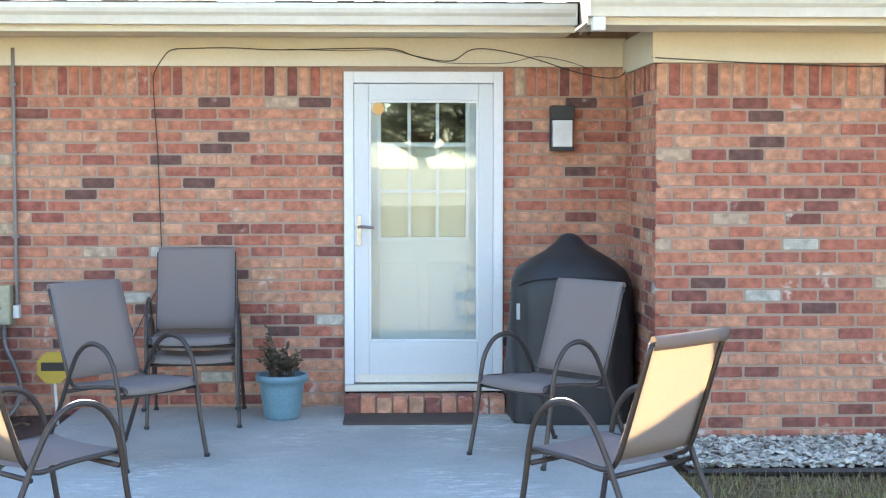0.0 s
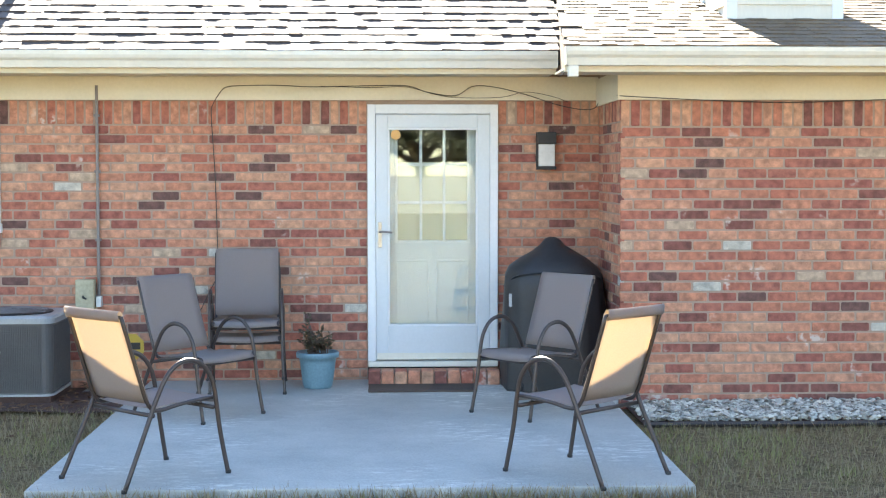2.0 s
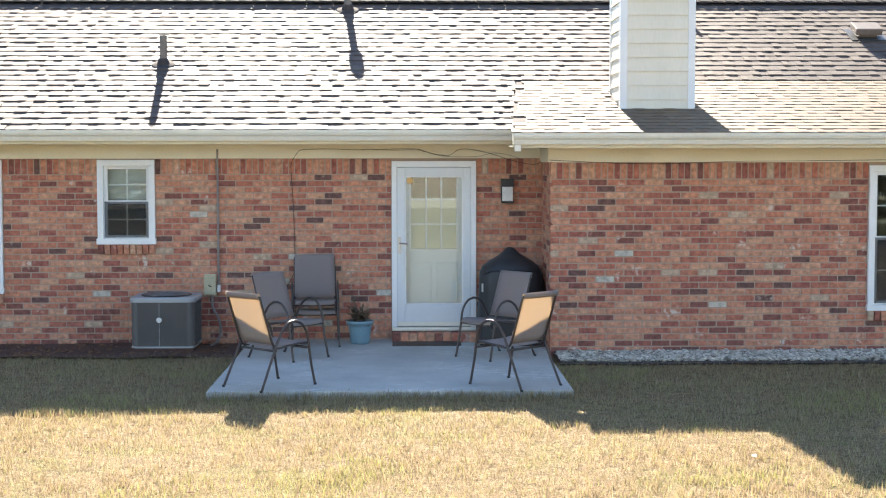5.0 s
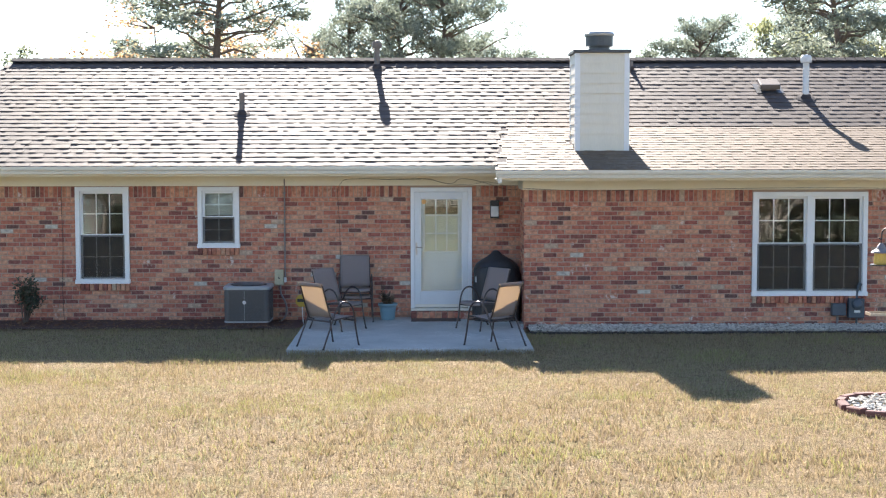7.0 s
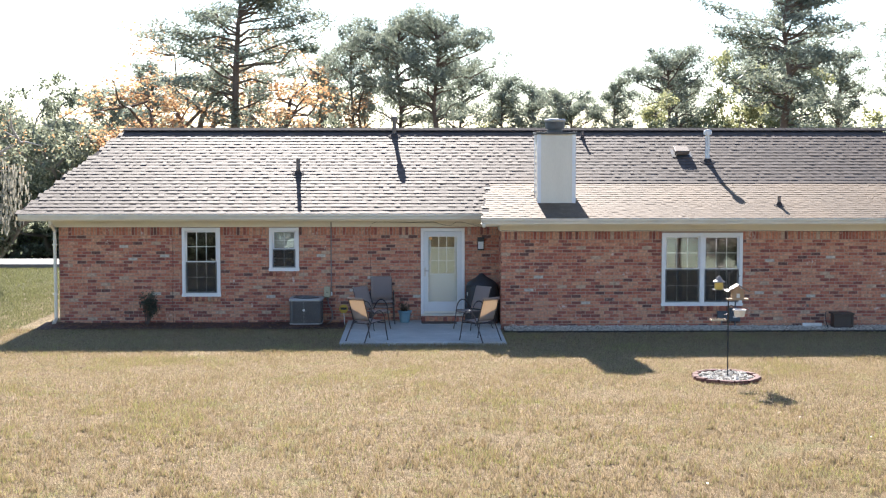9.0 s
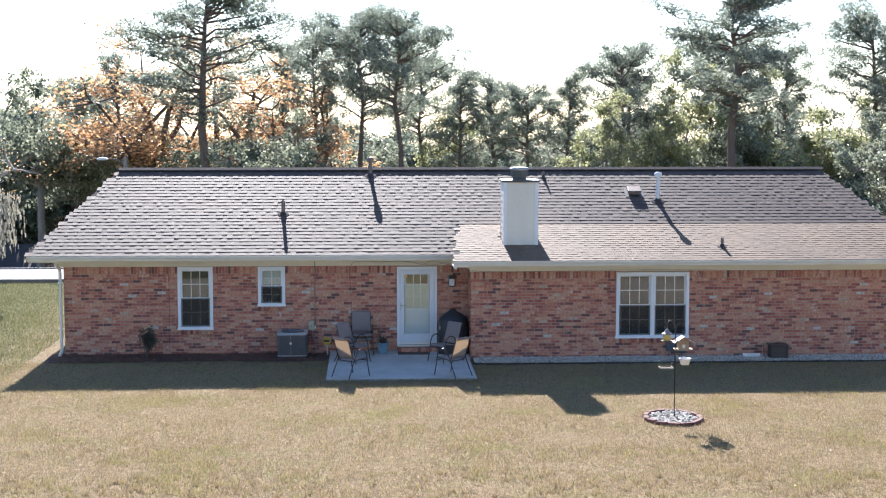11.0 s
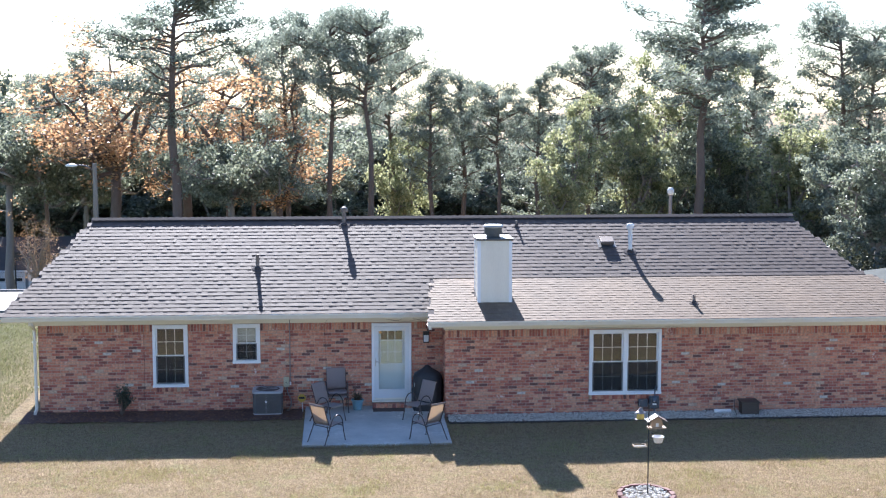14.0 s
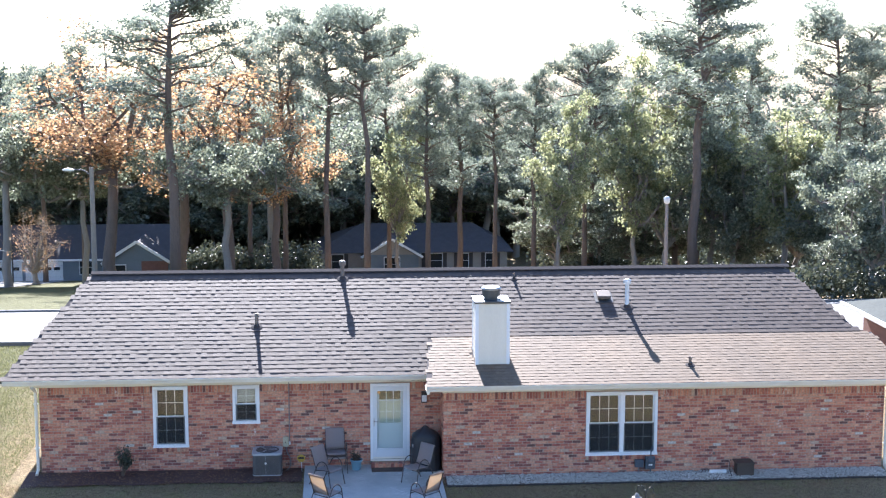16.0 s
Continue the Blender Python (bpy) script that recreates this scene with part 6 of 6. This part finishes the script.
tree("pine_b", 5.9, 73.9, 9.5, 4.4, 0.85)
tree("oak_c", -8.9, 63.8, 6.7, 6.1, 0.95)
tree("oak_c", -7.0, 92.0, 6.6, 1.6, 1.0)
tree("oak_c", -0.7, 113.5, 5.6, 3.1, 1.0)
tree("oak_c", -21.2, 77.6, 5.7, 3.3, 0.8)
tree("yellow_b", -14.3, 114.7, 0.9, 5.0, 0.9)
tree("pine_b", 8.5, 76.4, 9.1, 0.4, 0.95)
tree("pine_c", 10.9, 71.7, 8.5, 2.1, 0.85)
tree("pine_b", 13.6, 69.4, 9.2, 3.8, 0.85)
tree("pine_c", 17.0, 67.2, 11.2, 5.5, 0.8)
tree("yellow_a", 14.0, 60.0, 7.7, 0.9, 0.75)
tree("yellow_a", 11.0, 113.8, 6.4, 2.6, 0.9)
tree("oak_c", 15.5, 113.0, 4.6, 4.3, 1.0)
tree("yellow_a", 19.8, 62.6, 10.3, 6.0, 0.75)
tree("pine_a", 23.2, 59.1, 15.2, 1.4, 1.18)
tree("oak_a", 22.7, 65.0, 6.3, 3.1, 0.8)
tree("oak_b", 28.0, 66.4, 5.6, 4.8, 0.9)
tree("yellow_b", 29.7, 60.6, 7.6, 0.2, 1.0)
tree("pine_b", 36.8, 64.4, 12.4, 1.9, 1.06)
tree("pine_a", 34.3, 63.1, 13.7, 2.9, 0.9)
tree("yellow_a", 26.7, 67.6, 9.6, 2.2, 0.8)
tree("pine_c", 25.0, 72.2, 12.1, 4.2, 0.8)
tree("oak_b", 32.7, 57.1, 5.5, 3.6, 0.95)
tree("oak_a", 35.4, 54.8, 4.7, 5.3, 0.9)
tree("yellow_a", 3.8, 80.9, 6.9, 0.8, 0.7)
tree("pine_c", 3.2, 83.3, 11.6, 2.5, 0.7)
tree("pine_b", 19.2, 76.8, 10.4, 1.5, 0.9)
tree("pine_c", 26.8, 72.3, 11.2, 0.5, 0.8)
tree("pine_b", 31.4, 74.8, 11.4, 3.5, 0.9)
tree("pine_b", -22.0, 82.3, 10.9, 2.0, 0.8)
tree("pine_b", -8.5, 85.2, 11.9, 4.0, 0.7)
tree("oak_a", 20.4, 79.2, 2.8, 4.2, 0.9)
for k in range(18):
    tree(("oak_b", "yellow_a", "pine_b", "oak_a")[k % 4], -49 + k * 6.2 + rng.uniform(-2, 2), 120 + rng.uniform(-4, 6), rng.uniform(2.6, 7.6), rng.uniform(0, 6), 1.2)
for x, y, tp, kd in ((16.1, 74.3, -0.1, "oak_a"), (22.1, 72.1, 0.8, "oak_b"), (25.6, 74.6, 1.0, "oak_a"), (30.2, 72.4, 0.5, "oak_b"), (18.6, 86.2, -0.8, "yellow_a"), (34.2, 70.2, 1.2, "oak_a"), (39.2, 65.7, 1.6, "oak_b"), (30.8, 48.7, 0.6, "oak_a"), (35.8, 46.6, 1.0, "oak_b")):
    tree(kd, x, y, tp, x, 1.3, "low leafy understory tree at the wood's edge")
for k in range(15):
    tree(("oak_a", "oak_b", "oak_c")[k % 3], -30 + k * 5.4 + rng.uniform(-1.5, 1.5), 114 + rng.uniform(-4, 4), rng.uniform(1.5, 5.5), rng.uniform(0, 6), 1.25, "dark green oak in the wood behind the street")
def thicket(name, n, xs, ys, height, size, material, label, seed):
    """A tangle of low growth: clumps of leaves with an uneven top."""
    r = random.Random(seed)
    s = Soup()
    for _ in range(n):
        x, y = r.uniform(*xs), r.uniform(*ys)
        h = height * (0.55 + 0.6 * noise.noise((x * 0.23, y * 0.2, seed)) + 0.25 * r.random())
        leaf_cloud(s, Vector((x, y, ground_z(x, y) + h * r.random() ** 0.7)), 26, 0.42 * size / 0.3, size, r, 0.8, 0.4)
    return tagged(place(name, s.mesh(name, material)), label, "woods", kind="stuff")


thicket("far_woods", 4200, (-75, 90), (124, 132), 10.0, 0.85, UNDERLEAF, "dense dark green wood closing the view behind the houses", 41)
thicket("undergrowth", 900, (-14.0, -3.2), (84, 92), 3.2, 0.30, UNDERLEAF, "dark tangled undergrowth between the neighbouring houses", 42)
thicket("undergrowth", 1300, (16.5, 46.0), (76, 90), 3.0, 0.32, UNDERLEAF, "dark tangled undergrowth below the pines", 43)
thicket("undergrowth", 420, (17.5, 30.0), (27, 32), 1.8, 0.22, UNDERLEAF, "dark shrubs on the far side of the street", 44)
tree("oak_a", 24.5, 29.5, 6.4, 2.0, 0.95)
tree("oak_b", 29.8, 33.0, 7.2, 4.4, 0.95)
tree("bare", -26.1, 82.2, -2.5, 0.4, 1.0)
tree("oak_a", -34.5, 81.9, 9.0, 0.3, 0.85)
tree("winter", -16.9, 12.6, 9.0, 0.7, 1.2, "leafless tree with pale twigs beside the house")
tree("oak_c", -17.6, 15.2, 7.0, 2.5, 0.95)
# moss-draped tree beside the house
tree("yellow_b", -15.6, 10.8, 5.4, 1.2, 0.9, "small tree beside the house, draped with grey moss")
moss = Soup()
for k in range(70):
    p = Vector((-13.6 + rng.gauss(0, 0.5), 10.3 + rng.gauss(0, 0.8), rng.uniform(2.4, 4.2)))
    for j in range(9):
        q = p + Vector((rng.gauss(0, 0.06), rng.gauss(0, 0.06), -0.1 * j))
        w = Vector((rng.uniform(-1, 1), rng.uniform(-1, 1), 0)).normalized() * 0.025
        moss.add([q - w, q + w, q + w * 0.6 + Vector((0, 0, -0.16)), q - w * 0.6 + Vector((0, 0, -0.16))], [(0, 1, 2, 3)])
tagged(place("hanging_moss", moss.mesh("hanging_moss", leaf_material("grey_moss", [(0, (0.22, 0.21, 0.17)), (1, (0.36, 0.34, 0.28))]))), "grey moss hanging from the tree by the house", "moss", kind="stuff")

# ---------------------------------------------------------------- back of the garden
FENCEWOOD = surface("pale_weathered_fence", (0.23, 0.21, 0.18), (0.17, 0.155, 0.13), 0.85, scale=5, fine=40, bump=0.3, stretch=(6, 6, 0.6))
fence = empty("garden_fence", pose(0, -48, 0), label="pale weathered wooden picket fence at the back of the garden", category="fence")
pk = Soup()
fz = ground_z(0, -48)
for k in range(420):
    x = -30 + k * 0.145
    h = 1.5 + 0.03 * math.sin(k * 1.3)
    pk.add([(x - 0.066, 0, fz - 0.1), (x + 0.066, 0, fz - 0.1), (x + 0.066, 0, fz + h - 0.05), (x + 0.03, 0, fz + h), (x - 0.03, 0, fz + h), (x - 0.066, 0, fz + h - 0.05),
            (x - 0.066, 0.02, fz - 0.1), (x + 0.066, 0.02, fz - 0.1), (x + 0.066, 0.02, fz + h - 0.05), (x + 0.03, 0.02, fz + h), (x - 0.03, 0.02, fz + h), (x - 0.066, 0.02, fz + h - 0.05)],
           [(0, 1, 2, 3, 4, 5), (11, 10, 9, 8, 7, 6), (0, 5, 11, 6), (1, 7, 8, 2), (4, 3, 9, 10)])
o = place("pickets", pk.mesh("pickets", FENCEWOOD), fence)
o["kind"] = "stuff"
for z in (0.35, 1.2):
    slab_part("rail", -30, 31, -0.05, -0.005, fz + z, fz + z + 0.09, FENCEWOOD, fence)
for k in range(26):
    slab_part("post", -30 + k * 2.44, -29.9 + k * 2.44, -0.15, -0.052, fz - 0.2, fz + 1.45, FENCEWOOD, fence)
for x, y, tp, kd in ((-14, -53, 10, "oak_a"), (-6, -55, 12, "yellow_a"), (1, -54, 11, "oak_b"), (8, -56, 13, "oak_a"), (15, -53, 10, "rust_a"), (22, -55, 12, "oak_b"), (-22, -55, 12, "pine_a"), (11, -50.5, 9, "winter"), (17, -51, 10, "winter"), (-9, -51, 9, "winter"), (-17, -51, 10, "winter"), (4, -58, 14, "pine_b"), (-3, -60, 14, "pine_c"), (19, -60, 14, "pine_c"), (12, -61, 13, "pine_b")):
    tree(kd, x, y, tp, x * 0.7, 1.2)

# ---------------------------------------------------------------- grass
def grass(name, n, x0, x1, y0, y1, h, w, label, seed, material=None, patchy=0.0, tuft=1):
    r = np.random.RandomState(seed)
    x, y = [np.repeat(r.uniform(a, b, n // tuft), tuft) for a, b in ((x0, x1), (y0, y1))]
    n = len(x)
    if tuft > 1:
        x, y = x + r.normal(0, 0.035, n), y + r.normal(0, 0.035, n)
    keep_ = ~((x > SX0 - 0.01) & (x < SX1 + 0.01) & (y > SY - 0.01)) & ~((y > GY0 - 0.05) & (x > 1.3)) & ~((y > -1.08) & (x < -2.3) & (x > -9.45)) & (np.hypot((x - FX + 0.05) / 0.62, (y - FY + 0.1) / 0.76) > 1)
    if patchy:
        keep_ &= np.array([noise.noise((a * 0.55, b * 0.55, 3.0)) + 0.5 * noise.noise((a * 2.1, b * 2.1, 7.0)) > patchy for a, b in zip(x.tolist(), y.tolist())])
    x, y = x[keep_], y[keep_]
    n = len(x)
    a, hh, ln = r.uniform(0, 6.28, n), h * r.uniform(0.5, 1.4, n), r.uniform(0.2, 0.9, n)
    b = r.uniform(0, 6.28, n)
    v = np.zeros((n, 3, 3))
    v[:, 0] = np.stack([x - w * np.cos(a), y - w * np.sin(a), np.full(n, -0.015)], 1)
    v[:, 1] = np.stack([x + w * np.cos(a), y + w * np.sin(a), np.full(n, -0.015)], 1)
    v[:, 2] = np.stack([x + hh * ln * np.cos(b), y + hh * ln * np.sin(b), hh], 1)
    v[:, :, 2] += np.array([ground_z(0, q) for q in y])[:, None]
    me = bpy.data.meshes.new(name)
    me.from_pydata(v.reshape(-1, 3).tolist(), [], np.arange(3 * n).reshape(-1, 3).tolist())
    me.materials.append(material or GRASS)
    return tagged(place(name, me), label, "grass", kind="stuff")


grass("grass", 200000, -12.5, 13.5, -9.0, -1.0, 0.036, 0.004, "short dormant grass blades near the patio", 1)
grass("grass", 132000, -13.0, 15.0, -20.0, -9.0, 0.05, 0.007, "short dormant grass blades across the lawn", 2)
grass("grass", 1300, SX0 - 0.1, SX1 + 0.05, SY - 0.09, SY + 0.0, 0.075, 0.004, "longer dry grass along the patio edge", 3)
grass("grass", 85000, -18.0, -10.0, -12.0, 16.5, 0.055, 0.009, "green grass beside the house, darkened in place of tree shade", 4, SIDEGRASS)

grass("grass", 90000, -9.0, 10.0, -10.0, -1.2, 0.05, 0.004, "yellow-green grass tufts in the lawn", 5, GREENGRASS, 0.33)
grass("grass", 90000, -13.0, 14.0, -20.0, -10.0, 0.055, 0.007, "green tufts across the farther lawn", 6, GREENGRASS, 0.33)
grass("grass", 84000, -11.0, 12.0, -13.0, -1.3, 0.052, 0.005, "taller straw-coloured tufts in the lawn", 7, GRASS, -0.15, 9)
grass("grass", 70000, -14.0, 15.0, -22.0, -13.0, 0.075, 0.008, "taller straw-coloured tufts across the farther lawn", 8, GRASS, -0.15, 9)
litter = Soup()
for k in range(170):
    x, y = rng.uniform(-13, 15), rng.uniform(-19, -1.9)
    if (SX0 - 0.1 < x < SX1 + 0.1 and y > SY - 0.1) or math.hypot((x - FX + 0.05) / 0.7, (y - FY + 0.1) / 0.8) < 1 or (x > 1.3 and y > GY0 - 0.1):
        continue
    a, sz, z = rng.uniform(0, 6.28), rng.uniform(0.025, 0.055), ground_z(x, y) + 0.012
    c_, s_ = math.cos(a) * sz, math.sin(a) * sz
    litter.add([(x - c_, y - s_, z), (x - s_ * 0.55, y + c_ * 0.55, z + sz * 0.35), (x + c_, y + s_, z + sz * 0.1), (x + s_ * 0.55, y - c_ * 0.55, z + sz * 0.3)], [(0, 1, 2), (0, 2, 3)])
for k in range(1500):
    x, y = rng.uniform(-9.4, -2.5), -0.03 - 1.25 * rng.random() ** 0.8
    if abs(x + 3.34) < 0.5 and abs(y + 0.52) < 0.48:
        continue
    a, sz, z = rng.uniform(0, 6.28), rng.uniform(0.015, 0.05), ground_z(x, y) + rng.uniform(0.03, 0.05)
    c_, s_ = math.cos(a) * sz, math.sin(a) * sz
    litter.add([(x - c_, y - s_, z), (x - s_ * 0.4, y + c_ * 0.4, z + sz * 0.3), (x + c_, y + s_, z + sz * rng.uniform(-0.2, 0.5)), (x + s_ * 0.4, y - c_ * 0.4, z + sz * 0.2)], [(0, 1, 2), (0, 2, 3)])
tagged(place("fallen_leaves", litter.mesh("fallen_leaves", leaf_material("dry_leaves", [(0, (0.14, 0.07, 0.04)), (0.5, (0.22, 0.12, 0.07)), (1, (0.28, 0.17, 0.10))], 0.1))), "dry brown leaves scattered on lawn and soil bed", "leaves", kind="stuff")

# ---------------------------------------------------------------- bricks and shingles
lay_bricks(wall_main, -9.26, 1.43, 0.0, TOP, open_main, Matrix(), lambda x, z: x > -2.6 and z > 0.5, 21, [(-4.197, -3.483, 1.268), (-6.30, -5.38, 0.655)])
lay_bricks(wall_right, 1.35, 13.2, 0.0, TOPR, [WIN["pair"]], Matrix.Translation((0, YR, 0)), lambda x, z: x < 4.6 and z > 0.3, 22, [(5.135, 7.042, 0.522)])
lay_bricks(wall_return, 0.245, 1.37, 0.0, TOPR + 0.04, [], Matrix.Translation((1.35, 0.24, 0)) @ Matrix.Rotation(radians(-90), 4, "Z"), lambda x, z: False, 23)
shingle(roof_main, S1, EY, EZ, RY - 0.12, edge, 0.193, (0.0105, 0.016), SHINGLE_ONE, SHINGLE_MANY, lambda x, k: k < 8 and -5.0 < x < 0.9, 31, lambda x, y: x > wing_edge(y) + 0.02 and y < JY - 0.06)
shingle(roof_wing, S2, EY2, EZ2, JY + 0.04, lambda y: (wing_edge(y), XR0 + 0.05 - 0.3 * (y - EY2) / (JY - EY2)), 0.157, (0.008, 0.0125), SHINGLE2_ONE, SHINGLE2_MANY, lambda x, k: k < 12 and x < 5.6, 32,
        lambda x, y: abs(x - 2.69) < 0.46 and -0.70 < y < 0.24)
